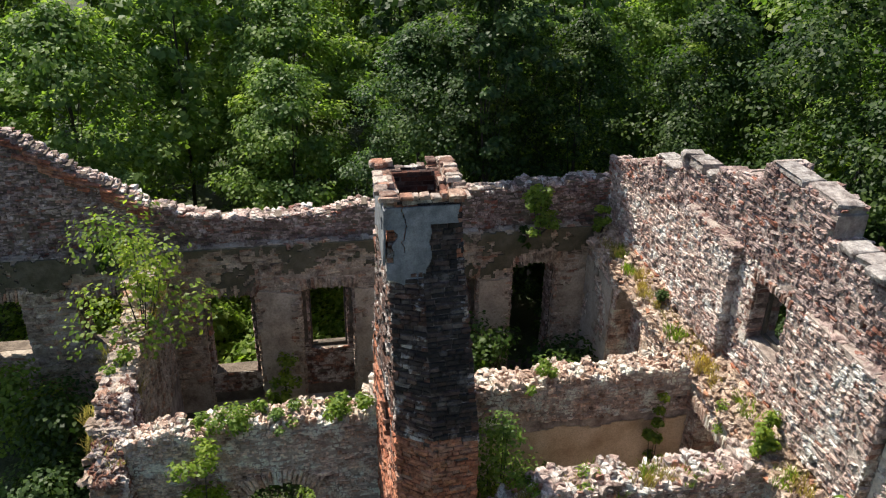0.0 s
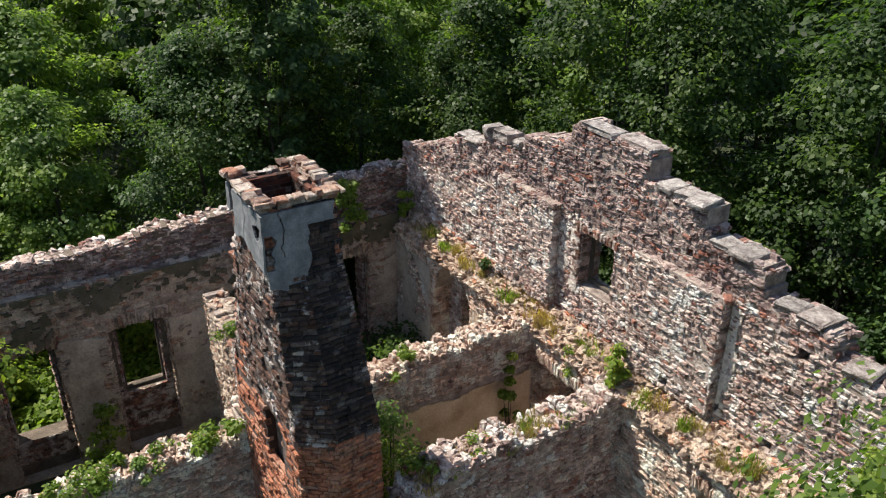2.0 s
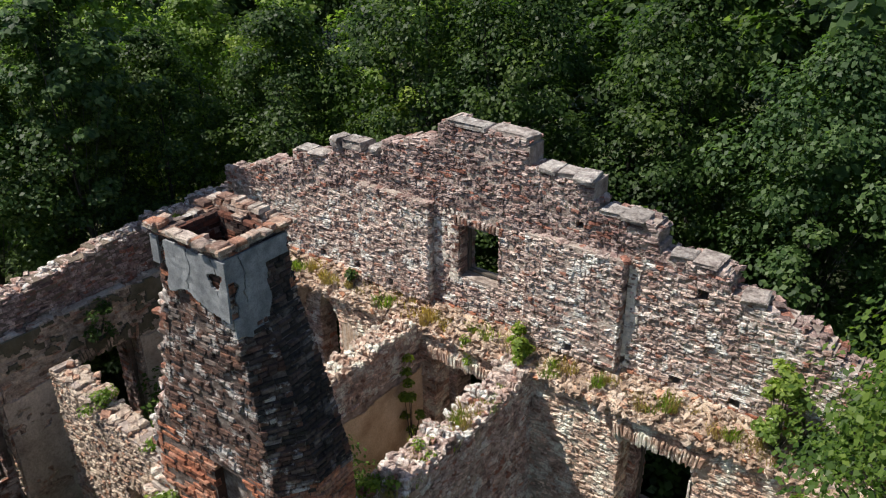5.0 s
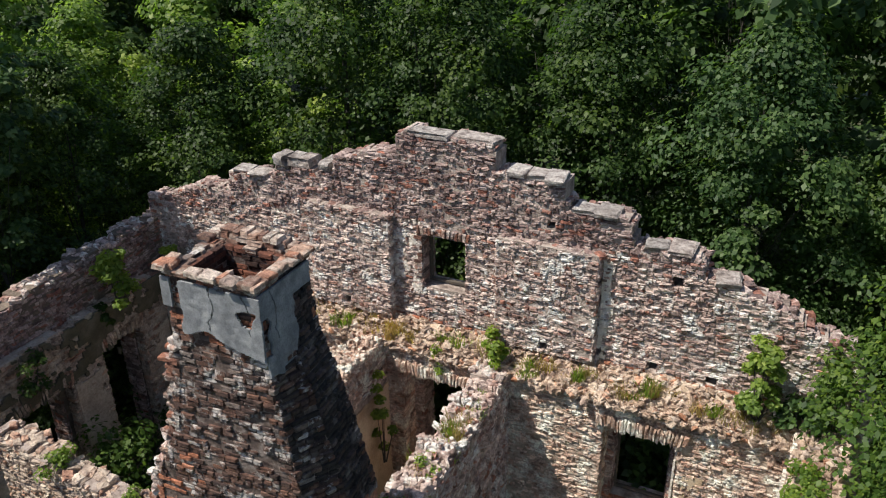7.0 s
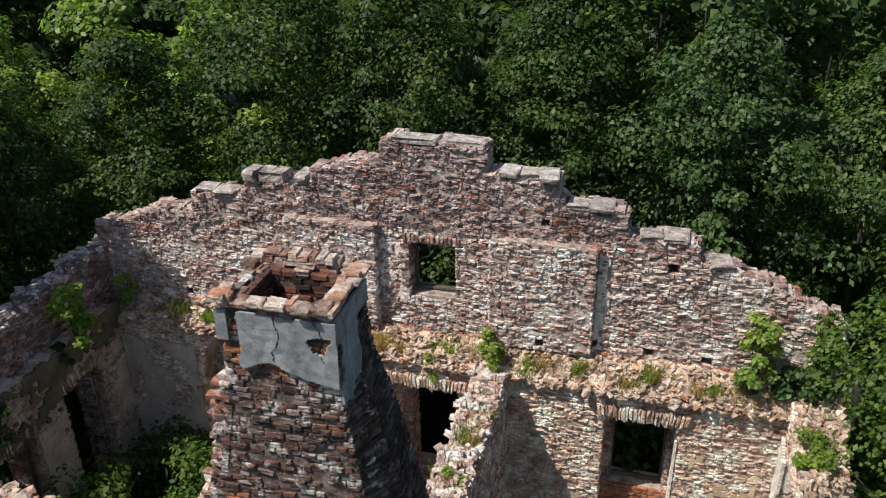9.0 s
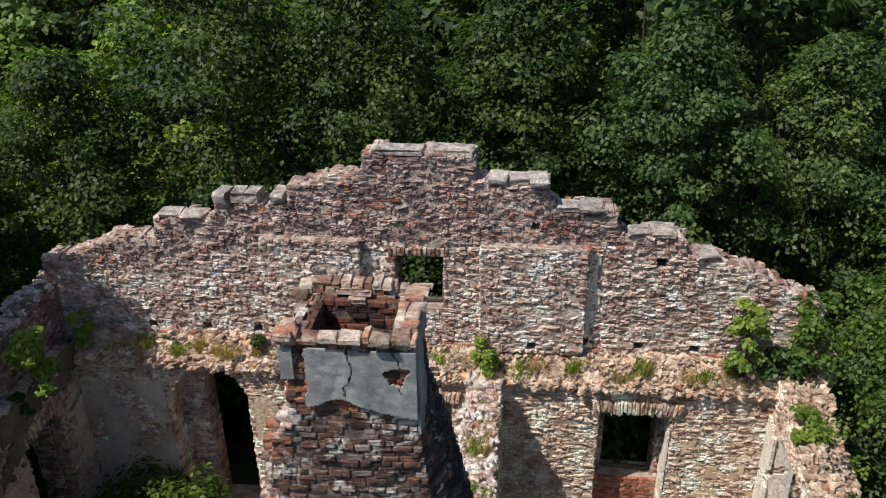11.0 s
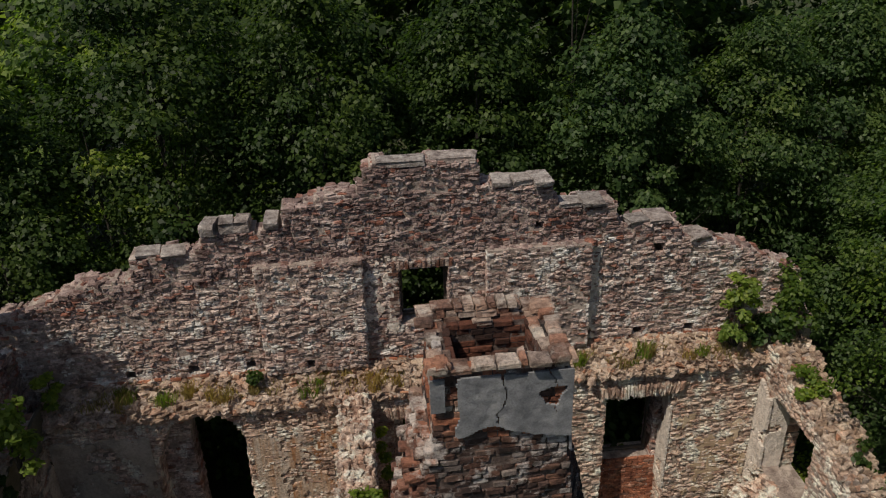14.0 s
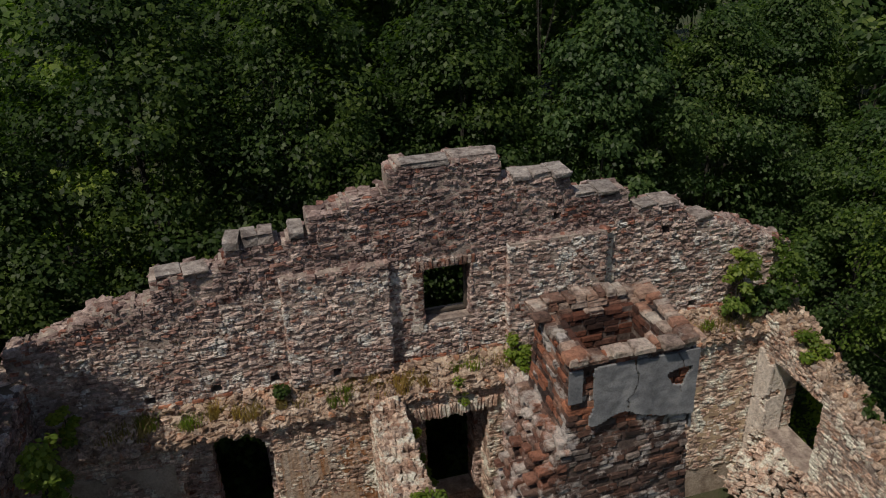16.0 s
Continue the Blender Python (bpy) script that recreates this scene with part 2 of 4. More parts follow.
def leaf_material(name, dark, mid, light):
    m, n, l, b = material(name, 0.5)
    b.inputs["Specular IOR Level"].default_value = 0.28
    r = ramp(n, [(0.0, dark), (0.55, mid), (1.0, light)])
    l.new(piece_random(n, l), r.inputs[0])
    big = noise_tex(n, l, 0.45, 4)
    br = ramp(n, [(0.3, (0.6, 0.68, 0.7)), (0.5, (1.0, 1.0, 1.0)), (0.7, (1.45, 1.25, 0.95))])
    l.new(big, br.inputs[0])
    c = mixed(n, l, "MULTIPLY", 1.0, r.outputs[0], br.outputs[0])
    l.new(c, b.inputs["Base Color"])
    t = n.new("ShaderNodeBsdfTranslucent")
    l.new(mixed(n, l, "MULTIPLY", 1.0, c, (1.68, 1.85, 0.82)), t.inputs["Color"])
    mix = n.new("ShaderNodeMixShader")
    mix.inputs[0].default_value = 0.5
    l.new(b.outputs[0], mix.inputs[1])
    l.new(t.outputs[0], mix.inputs[2])
    l.new(mix.outputs[0], n["Material Output"].inputs["Surface"])
    return m


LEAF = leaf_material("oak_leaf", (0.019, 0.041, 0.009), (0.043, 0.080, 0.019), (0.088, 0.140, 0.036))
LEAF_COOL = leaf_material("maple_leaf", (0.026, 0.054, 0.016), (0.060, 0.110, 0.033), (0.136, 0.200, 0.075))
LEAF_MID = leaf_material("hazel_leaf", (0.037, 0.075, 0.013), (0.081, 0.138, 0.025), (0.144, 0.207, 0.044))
# Lightened leaf: part of the sunlight on the western crowns is in this colour.
LEAF_WEST = leaf_material("sunlit_pale_leaf", (0.072, 0.126, 0.025), (0.150, 0.226, 0.051), (0.255, 0.33, 0.098))
# bright young foliage, also used to make plants look sunlit by colour
LEAF_YOUNG_LIT = leaf_material("young_lit_leaf", (0.09, 0.15, 0.022), (0.17, 0.24, 0.035), (0.27, 0.33, 0.07))
# Pale plaster, whitened further to carry the sunlit brightness of the reveals.
PLASTER_PALE = coat_material("pale_plaster", [(0.0, (0.62, 0.53, 0.46)), (0.5, (0.80, 0.71, 0.62)), (1.0, (0.88, 0.80, 0.71))], 5.0, 13, 1.0, 0.06)
RUST = streaked_material("rust_stained_plaster")
STRAW = leaf_material("dry_grass", (0.20, 0.15, 0.07), (0.30, 0.24, 0.11), (0.38, 0.31, 0.16))

# ---- pieces ----
def part(name, bm, mat, parent=None, label=""):
    me = bpy.data.meshes.new(name)
    bm.to_mesh(me)
    bm.free()
    me.materials.append(mat)
    ob = new(name, me)
    ob.parent = parent
    return tagged(ob, label)


def raw(name, verts, faces, mat, parent=None, label=""):
    me = bpy.data.meshes.new(name)
    me.from_pydata(verts, [], faces)
    me.materials.append(mat)
    ob = new(name, me)
    ob.parent = parent
    return tagged(ob, label)


def thing(name, at, label, category, group="", kind=""):
    ob = new(name)
    ob.empty_display_size = 0.2
    ob.matrix_world = Matrix.Translation(at)
    return tagged(ob, label, category, group, kind)


STONE_FACES = [(0, 1, 5, 4), (1, 2, 6, 5), (2, 3, 7, 6), (3, 0, 4, 7), (4, 5, 9, 8), (5, 6, 10, 9), (6, 7, 11, 10), (7, 4, 8, 11), (8, 9, 10, 11)]


def stone_shapes(rng, count, wobble, inset):
    """Unit pieces: x along, y outwards from 0 to 1, z up; a worn, chamfered front."""
    shapes = []
    for _ in range(count):
        v = []
        for y, half in ((0.0, 0.5), (0.72, 0.5), (1.0, 0.5 - inset)):
            for sx, sz in ((-1, -1), (1, -1), (1, 1), (-1, 1)):
                j = rng.uniform(-wobble, wobble, 3) * (0.3 if y == 0 else 1)
                v.append((sx * half + j[0] * 0.6, y + j[1] * 0.8, sz * half + j[2]))
        shapes.append(np.array(v))
    return shapes


rng = np.random.default_rng(7)
RUBBLE = stone_shapes(rng, 24, 0.24, 0.16)
BRICKS = stone_shapes(rng, 8, 0.06, 0.05)
WORN = stone_shapes(rng, 14, 0.09, 0.07)
SLABS = stone_shapes(rng, 8, 0.11, 0.05)


def shape_meshes(name, shapes, mat):
    out = []
    for v in shapes:
        me = bpy.data.meshes.new(name)
        me.from_pydata(v.tolist(), [], STONE_FACES)
        me.materials.append(mat)
        out.append(me)
    return out


class Pieces:
    """Collects pieces and lays them down: some as objects of their own, the rest joined."""

    def __init__(self, shapes):
        self.shapes, self.rows = shapes, []

    def add(self, centre, along, out, up, size):
        l, d, h = size
        m = np.eye(4)
        m[:3, 0], m[:3, 1], m[:3, 2], m[:3, 3] = np.array(along) * l, np.array(out) * d, np.array(up) * h, centre
        self.rows.append((int(rng.integers(len(self.shapes))), m))

    def lay(self, name, mat, parent, single=0, focus=(0, 0, 0)):
        rows = self.rows
        if not rows:
            return
        far = [np.linalg.norm(m[:3, 3] - np.array(focus)) for _, m in rows]
        order = np.argsort(far)
        base = Matrix.Translation(-parent.location)
        meshes = shape_meshes(name, self.shapes, mat) if single else []
        for i in order[:single]:
            k, m = rows[i]
            ob = new(name, meshes[k])
            ob.parent = parent
            ob.matrix_local = base @ Matrix(m.tolist())
        verts, faces = [], []
        off = np.array(parent.location)
        for c, i in enumerate(order[single:]):
            k, m = rows[i]
            verts.append(self.shapes[k] @ m[:3, :3].T + m[:3, 3] - off)
            faces.append(np.array(STONE_FACES) + 12 * c)
        if verts:
            ob = raw(name + "work", np.concatenate(verts).tolist(), np.concatenate(faces).tolist(), mat, parent)
            tagged(ob, kind="stuff")


def profile(points):
    xs, zs = [p[0] for p in points], [p[1] for p in points]
    return lambda u: float(np.interp(u, xs, zs))


class Wall:
    """A masonry wall: s runs along it, d through it (0 at the face, growing inwards), z up."""

    def __init__(self, name, start, along, out, length, thick, top, holes=(), z0=-0.3, mat=None, label="", ragged=0.10, core=None, arches=()):
        self.name, self.start, self.a, self.n = name, np.array(start, float), np.array(along, float), np.array(out, float)
        self.length, self.thick, self.top, self.holes, self.z0 = length, thick, top, holes, z0
        self.mat, self.ragged, self.arches = mat or STONE, ragged, arches
        self.ob = thing(name, tuple(start), label, "wall", kind="structure")
        self.seed = float(rng.uniform(0, 100))
        self.core(core or (MORTAR if self.mat is STONE else MORTAR_WARM))

    def crest(self, s):
        return self.top(s) + self.ragged * noise.noise((s * 2.3 + self.seed, self.seed, 0)) + 0.5 * self.ragged * noise.noise((s * 7 + self.seed, 3, 0))

    def solid(self, s, z):
        if not (0 <= s <= self.length and self.z0 <= z < self.crest(s)):
            return False
        if any(a < s < b and c < z < d for a, b, c, d in self.holes):
            return False
        for mid, half, spring, top in self.arches:
            u = (s - mid) / half
            if abs(u) < 1 and spring - 0.02 < z < spring + (top - spring) * math.sqrt(1 - u * u) + 0.07 * noise.noise((s * 3, z * 3, 2)):
                return False
        return True

    def point(self, s, d, z):
        p = self.start + self.a * s - self.n * d
        return np.array((p[0], p[1], z))

    def core(self, mat):
        cuts = sorted({0.0, self.length, *(v for h in self.holes for v in h[:2] if 0 < v < self.length)})
        ss = np.concatenate([np.linspace(a, b, max(2, int((b - a) / (0.06 if self.arches else 0.14)) + 1))[:-1] for a, b in zip(cuts, cuts[1:])] + [[self.length]])
        hi = max(self.crest(s) for s in ss) + 0.1
        marks = sorted({self.z0, hi, *(v for h in self.holes for v in h[2:] if self.z0 < v < hi)})
        zs = np.concatenate([np.linspace(a, b, max(2, int((b - a) / (0.06 if self.arches else 0.1)) + 1))[:-1] for a, b in zip(marks, marks[1:])] + [[hi]])
        full = np.array([[self.solid((a + b) / 2, (c + d) / 2) for c, d in zip(zs, zs[1:])] for a, b in zip(ss, ss[1:])])
        pad = np.pad(full, 1)
        verts, faces, off = [], [], np.array(self.ob.location)

        def quad(*ps):
            faces.append(tuple(range(len(verts), len(verts) + 4)))
            verts.extend((p - off).tolist() for p in ps)

        e, t, P = 0.011, self.thick - 0.010, self.point
        for i, j in zip(*np.nonzero(full)):
            a, b, c, d = ss[i], ss[i + 1], zs[j], zs[j + 1]
            quad(P(a, e, c), P(b, e, c), P(b, e, d), P(a, e, d))
            quad(P(b, t, c), P(a, t, c), P(a, t, d), P(b, t, d))
            if not pad[i, j + 1]:
                quad(P(a, t, c), P(a, e, c), P(a, e, d), P(a, t, d))
            if not pad[i + 2, j + 1]:
                quad(P(b, e, c), P(b, t, c), P(b, t, d), P(b, e, d))
            if not pad[i + 1, j]:
                quad(P(a, e, c), P(a, t, c), P(b, t, c), P(b, e, c))
            if not pad[i + 1, j + 2]:
                quad(P(a, e, d), P(b, e, d), P(b, t, d), P(a, t, d))
        raw("core", verts, faces, mat, self.ob)

    def courses(self, pieces, d, sign, h=(0.036, 0.078), l=(0.05, 0.19), proud=(-0.017, 0.036), zmin=None, zmax=99, within=None):
        """Courses on the face at depth d; sign 1 for the face itself, -1 for the back. The ends of each run get jamb stones."""
        z = (self.z0 if zmin is None else zmin)
        hi = min(zmax, max(self.crest(s) for s in np.arange(0, self.length, 0.1)))
        out = self.n * sign
        step = 0.03
        while z < hi:
            dz = rng.uniform(*h)
            flags = [self.solid(s, z + dz * 0.5) and (within is None or within(s, z)) for s in np.arange(0, self.length + step, step)]
            s, total = 0, len(flags)
            while s < total:
                if not flags[s]:
                    s += 1
                    continue
                e = s
                while e < total and flags[e]:
                    e += 1
                a, b = s * step - step / 2, (e - 1) * step + step / 2
                while a < b - 0.02:
                    w = rng.uniform(*l) * (1.7 if rng.random() < 0.09 else 1)
                    if b - a - w < 0.1:
                        w = b - a
                    pr = max(-0.04, rng.uniform(*proud) + 0.020 * noise.noise((a * 1.3, z * 1.3, self.seed)))
                    if rng.random() < 0.025:
                        a += w
                        continue
                    c = self.point(a + w / 2, d - sign * (-0.05), z + dz / 2 + rng.normal(0, 0.007)) if sign > 0 else self.point(a + w / 2, d - 0.05, z + dz / 2)
                    tilt = rng.normal(0, 0.10)
                    along = self.a * math.cos(tilt) + np.array((0, 0, math.sin(tilt)))
                    up = np.cross(along, out) if np.cross(along, out)[2] > 0 else -np.cross(along, out)
                    pieces.add(c, along, out, up, (w - 0.008, 0.05 + pr, dz * rng.uniform(0.7, 1.12)))
                    a += w
                s = e
            z += dz

    def jambs(self, pieces, h=(0.07, 0.12), ends=True):
        """Stones on the reveals of the openings and on the free ends."""
        edges = [(hole[0], 1, hole[2], hole[3]) for hole in self.holes] + [(hole[1], -1, hole[2], hole[3]) for hole in self.holes]
        if ends:
            edges += [(0.0, -1, self.z0, 99), (self.length, 1, self.z0, 99)]
        for s, way, za, zb in edges:
            inner = s - way * 0.06
            z = za
            top = min(zb, self.crest(min(max(inner, 0), self.length)))
            while z < top - 0.04:
                dz = rng.uniform(*h)
                if self.solid(inner, z + dz / 2):
                    d = 0.0
                    while d < self.thick - 0.05:
                        w = min(rng.uniform(0.15, 0.4), self.thick - d)
                        out = self.a * way
                        pieces.add(self.point(s - way * 0.05, d + w / 2, z + dz / 2), -self.n, out, (0, 0, 1), (w - 0.01, 0.05 + rng.uniform(0.005, 0.035), dz * 0.93))
                        d += w
                z += dz

    def cap(self, pieces, size=(0.06, 0.23), height=(0.04, 0.12), skip=None, lift=0.0):
        """Loose broken stones along the crest."""
        s = 0.05
        while s < self.length - 0.05:
            w = rng.uniform(*size)
            d = rng.uniform(-0.03, 0.06)
            while d < self.thick - 0.02:
                k = rng.uniform(*size)
                h = rng.uniform(*height)
                zz = self.crest(min(s + w / 2, self.length))
                if (skip is None or not skip(s + w / 2)) and rng.random() < 0.95:
                    turn = rng.normal(0, 0.5)
                    al = self.a * math.cos(turn) + self.n * math.sin(turn)
                    tip = rng.normal(0, 0.22)
                    up = np.array((self.a[0] * tip, self.a[1] * tip, 1.0))
                    up /= np.linalg.norm(up)
                    side = np.cross(al, up)
                    pieces.add(self.point(s + w / 2, d + k / 2, zz - 0.05 + lift + rng.uniform(-0.03, 0.02)), al, up, side, (w * 1.05, h, k))
                d += k
            s += w * rng.uniform(0.85, 1.05)

# ---- ground ----
def build_ground():
    n, verts, faces = 120, [], []
    xs = np.sign(np.linspace(-1, 1, n)) * np.abs(np.linspace(-1, 1, n)) ** 3 * 900
    for y in xs:
        for x in xs:
            r = max(abs(x) - 8, abs(y + 6) - 9, 0)
            z = 0.25 * noise.noise((x * 0.12, y * 0.12, 0)) * min(1, r / 6) + 0.12 * noise.noise((x * 0.7, y * 0.7, 5))
            verts.append((x, y, z))
    for j in range(n - 1):
        for i in range(n - 1):
            faces.append((j * n + i, j * n + i + 1, (j + 1) * n + i + 1, (j + 1) * n + i))
    ob = raw("ground", verts, faces, GROUND)
    for p in ob.data.polygons:
        p.use_smooth = True
    tagged(ob, "forest floor with moss and leaf litter round the ruin", "ground", kind="structure")


build_ground()

# ---- walls ----
X, Y = (1, 0, 0), (0, 1, 0)
GX = -7.9
gable_top = profile([(x - GX, z - 0.15) for x, z in (
    (-7.9, 6.55), (-7.3, 6.62), (-6.7, 6.92), (-6.35, 7.08), (-5.45, 7.08), (-5.40, 7.52), (-4.35, 7.56), (-4.15, 7.72), (-4.12, 7.92), (-3.28, 7.92),
    (-2.75, 7.95), (-2.70, 8.28), (-1.95, 8.42), (-1.30, 8.55), (-1.26, 8.92), (0.72, 8.94), (0.76, 8.45), (2.05, 8.43), (2.11, 7.97), (3.26, 7.92),
    (3.35, 7.52), (4.50, 7.48), (4.62, 7.08), (5.15, 7.02), (5.9, 6.75), (6.6, 6.4), (7.1, 6.2), (7.3, 5.5), (7.6, 4.9))])


def window_bricks():
    p = Pieces(BRICKS)
    z = 5.9
    while z < 6.75:
        w = rng.choice((0.12, 0.2))
        p.add((-0.75 - w / 2, 0.12, z), (1, 0, 0), (0, -1, 0), (0, 0, 1), (w - 0.012, 0.085, 0.062))
        z += 0.075
    x = -0.85
    while x < 0.28:
        p.add((x, 0.12, 6.87 + 0.03 * math.cos((x + 0.29) * 2.4)), (1, 0, 0), (0, -1, 0), ((x + 0.29) * 0.3, 0, 1), (0.062, 0.07 + rng.uniform(0, 0.03), 0.2 * rng.uniform(0.6, 1.0)))
        x += rng.uniform(0.07, 0.1)
    p.lay("brick", BRICK_BROKEN, gable.ob, 60)


def shifted(holes, by):
    return [(a - by, b - by, c, d) for a, b, c, d in holes]


putlogs = [(x - 0.1, x + 0.1, 4.92, 5.11) for x in (-5.82, -4.67, -3.62, -2.5, 1.85, 2.93, 3.89, 4.94)] + [(4.06, 4.26, 6.72, 6.92), (1.76, 1.94, 7.4, 7.57)]
gable = Wall("wall_gable", (GX, 0.08, 0), X, (0, -1, 0), 15.5, 0.52, gable_top,
             shifted([(-0.75, 0.17, 5.65, 6.78), (-4.98, -3.95, 0.3, 3.4), (-0.85, 0.2, 1.2, 3.7), (3.35, 4.45, 1.72, 3.75)] + putlogs, GX),
             label="ruined stepped gable wall of pale rubble stone", ragged=0.11, arches=[(-4.47 - GX, 0.515, 3.4, 4.25)])
g = Pieces(RUBBLE)


def bare(s, z):
    """Where the limewash has gone: above the old ceiling line."""
    return z > 7.0 + 0.25 * noise.noise((s * 0.8, 0, 2)) - 0.5 * max(0, abs(s - 8) - 4.5) * 0.35 - 0.35 * max(0, min(1, (5.5 - s) / 1.5)) + 0.22 * noise.noise((s * 4, z * 4, 7))


gable.courses(g, 0, 1, zmin=4.5, within=lambda s, z: not bare(s, z))
gable.courses(g, 0, 1, zmin=0.8, zmax=4.4, within=lambda s, z: any(a < s + GX < c for a, c in ((-5.65, -3.75), (-1.15, 0.45), (3.1, 4.7))))
g.lay("stone", STONE, gable.ob, 200, (2.5, 0, 6.4))
g = Pieces(RUBBLE)
gable.courses(g, 0, 1, zmin=5.5, within=bare)
gable.jambs(g)
gable.cap(g)
g.lay("dark_stone", STONE_TOP, gable.ob, 200, (0.5, 0, 8.0))

window_bricks()


def parapet_bricks():
    p = Pieces(BRICKS)
    z, row = 0.2, 0
    while z < 1.72:
        x = 3.2 - 0.12 * (row % 2)
        while x < 4.6:
            p.add((x + 0.12, 0.1, z), (1, 0, 0), (0, -1, 0), (0, 0, 1), (0.24, 0.06 + rng.uniform(0, 0.02), 0.064))
            x += 0.25
        z += 0.0755
        row += 1
    p.lay("brick", BRICK_RED, gable.ob, 40, (4, 0, 2))


parapet_bricks()


def string_course():
    p = Pieces(BRICKS)
    x = -6.6
    while x < 6.2:
        w = rng.uniform(0.12, 0.26)
        if rng.random() < 0.8 and not (-3.35 < x < -1.35 or 0.8 < x < 2.8):
            p.add((x, 0.12, 4.87 + rng.normal(0, 0.01)), (1, 0, 0), (0, -1, 0), (0, 0, 1), (w - 0.015, 0.07 + rng.uniform(-0.03, 0.03), 0.06))
        x += w
    p.lay("brick", BRICK_RED, gable.ob, 60, (2, 0, 5))


string_course()
for a, b in ((-3.3, -1.42), (0.87, 2.82)):
    w = Wall("wall_gable_panel", (a, -0.11, 0), X, (0, -1, 0), b - a, 0.21, lambda s: 7.12, shifted([h for h in putlogs if a < h[0] and h[1] < b], a), z0=4.86,
             label="raised rubble stone panel on the gable wall", ragged=0.03)
    p = Pieces(RUBBLE)
    w.courses(p, 0, 1)
    w.jambs(p)
    p.lay("stone", STONE, w.ob, 120, (b, 0, 6))
    p = Pieces(RUBBLE)
    w.cap(p, (0.06, 0.2), (0.05, 0.10))
    p.lay("dark_stone", STONE_TOP, w.ob, 40, (b, 0, 7))

LX = -7.45
lower_holes = [(-5.55, -3.85, 0.3, 3.45), (-1.05, 0.35, 0.6, 3.82), (3.2, 4.62, 0.2, 3.82)]
lower = Wall("wall_gable_lower", (LX, -0.42, 0), X, (0, -1, 0), 14.0, 0.5, lambda s: 4.42, shifted(lower_holes, LX),
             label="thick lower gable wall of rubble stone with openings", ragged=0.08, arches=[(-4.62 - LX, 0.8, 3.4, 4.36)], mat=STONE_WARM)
p = Pieces(RUBBLE)
lower.courses(p, 0, 1, zmin=0.8)
lower.jambs(p, ends=False)
for a, c, top in ((3.2, 4.62, 3.82), (-1.05, 0.35, 3.82)):
    x = a - 0.12
    while x < c + 0.12:
        w = rng.uniform(0.05, 0.1)
        lean = (x - (a + c) / 2) * 0.22
        p.add((x + w / 2, -0.40, top + 0.12), (1, 0, 0), (0, -1, 0), (lean, 0, 1), (w - 0.012, 0.08 + rng.uniform(0, 0.03), 0.27 * rng.uniform(0.85, 1.1)))
        x += w
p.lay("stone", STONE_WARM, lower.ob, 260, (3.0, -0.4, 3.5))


def ledge():
    """The sloping bed of rubble on the offset of the gable wall."""
    ob = thing("ledge", (0, -0.2, 4.4), "sloping ledge of orange earth and rubble on the gable wall", "ledge", kind="structure")
    n, k, verts, faces = 260, 10, [], []
    for i in range(n + 1):
        x = LX + 14.0 * i / n
        for j in range(k + 1):
            f = j / k
            z = 4.34 + 0.52 * f ** 0.8 + 0.09 * noise.noise((x * 3, f * 2, 1)) + 0.05 * noise.noise((x * 9, f * 6, 4))
            verts.append((x, -0.46 + 0.6 * f + 0.05 * noise.noise((x * 4, f, 8)) + 0.2, z - 4.4))
    for i in range(n):
        for j in range(k):
            a = i * (k + 1) + j
            faces.append((a, a + k + 1, a + k + 2, a + 1))
    raw("rubble_bed", verts, faces, LEDGE, ob)
    p = Pieces(RUBBLE)
    for _ in range(2200):
        x, f = LX + 14 * rng.random(), rng.random() ** 1.6
        t = rng.uniform(0, math.pi)
        s = rng.uniform(0.04, 0.19)
        p.add((x, -0.46 + 0.56 * f, 4.33 + 0.5 * f ** 0.8 - 0.03), (math.cos(t), math.sin(t), 0), (rng.normal(0, 0.4), -0.3 + rng.normal(0, 0.3), 1), (-math.sin(t), math.cos(t), rng.normal(0, 0.4)), (s, rng.uniform(0.05, 0.13), s * 0.75))
    p.lay("stone", LEDGE_STONE, ob, 200, (2.5, -0.3, 4.5))


ledge()


def slabs():
    for a, b, z, h, count in ((-5.32, -4.45, 7.55, 0.09, 2), (-4.12, -3.28, 7.92, 0.24, 3), (-3.05, -2.78, 7.95, 0.2, 1), (-1.05, 0.72, 8.93, 0.13, 2),
                              (0.98, 2.05, 8.44, 0.13, 3), (2.2, 3.05, 7.95, 0.11, 2), (3.5, 4.35, 7.5, 0.1, 2), (4.72, 5.15, 7.06, 0.13, 1)):
        w = (b - a) / count
        for i in range(count):
            p = Pieces(SLABS)
            cx = a + w * (i + 0.5)
            zz = z - 0.15
            ob = thing("coping_slab", (cx, 0.3, zz), "pale grey limestone coping slab on the gable steps", "slab", "coping slabs")
            t = rng.normal(0, 0.09)
            p.add((cx, 0.27 + rng.normal(0, 0.03), zz), (math.cos(t), math.sin(t), rng.normal(0, 0.03)), (0, 0, 1), (-math.sin(t), math.cos(t), 0), (w - 0.02, h * 0.85, 0.46 + rng.uniform(-0.1, 0.08)))
            p.lay("slab", SLAB, ob, 1)


slabs()

NY = -17.0
north_top = profile([(y - NY, z - 0.18) for y, z in ((-17, 8.9), (-13.85, 7.85), (-12.96, 7.15), (-12.2, 6.72), (-11, 5.95), (-10.3, 5.72), (-9.4, 5.58), (-6.8, 5.56),
                                              (-6.6, 5.75), (-6.2, 5.75), (-5.9, 5.65), (-3.6, 5.9), (-2.6, 6.0), (-0.2, 6.05), (0.6, 6.1))])
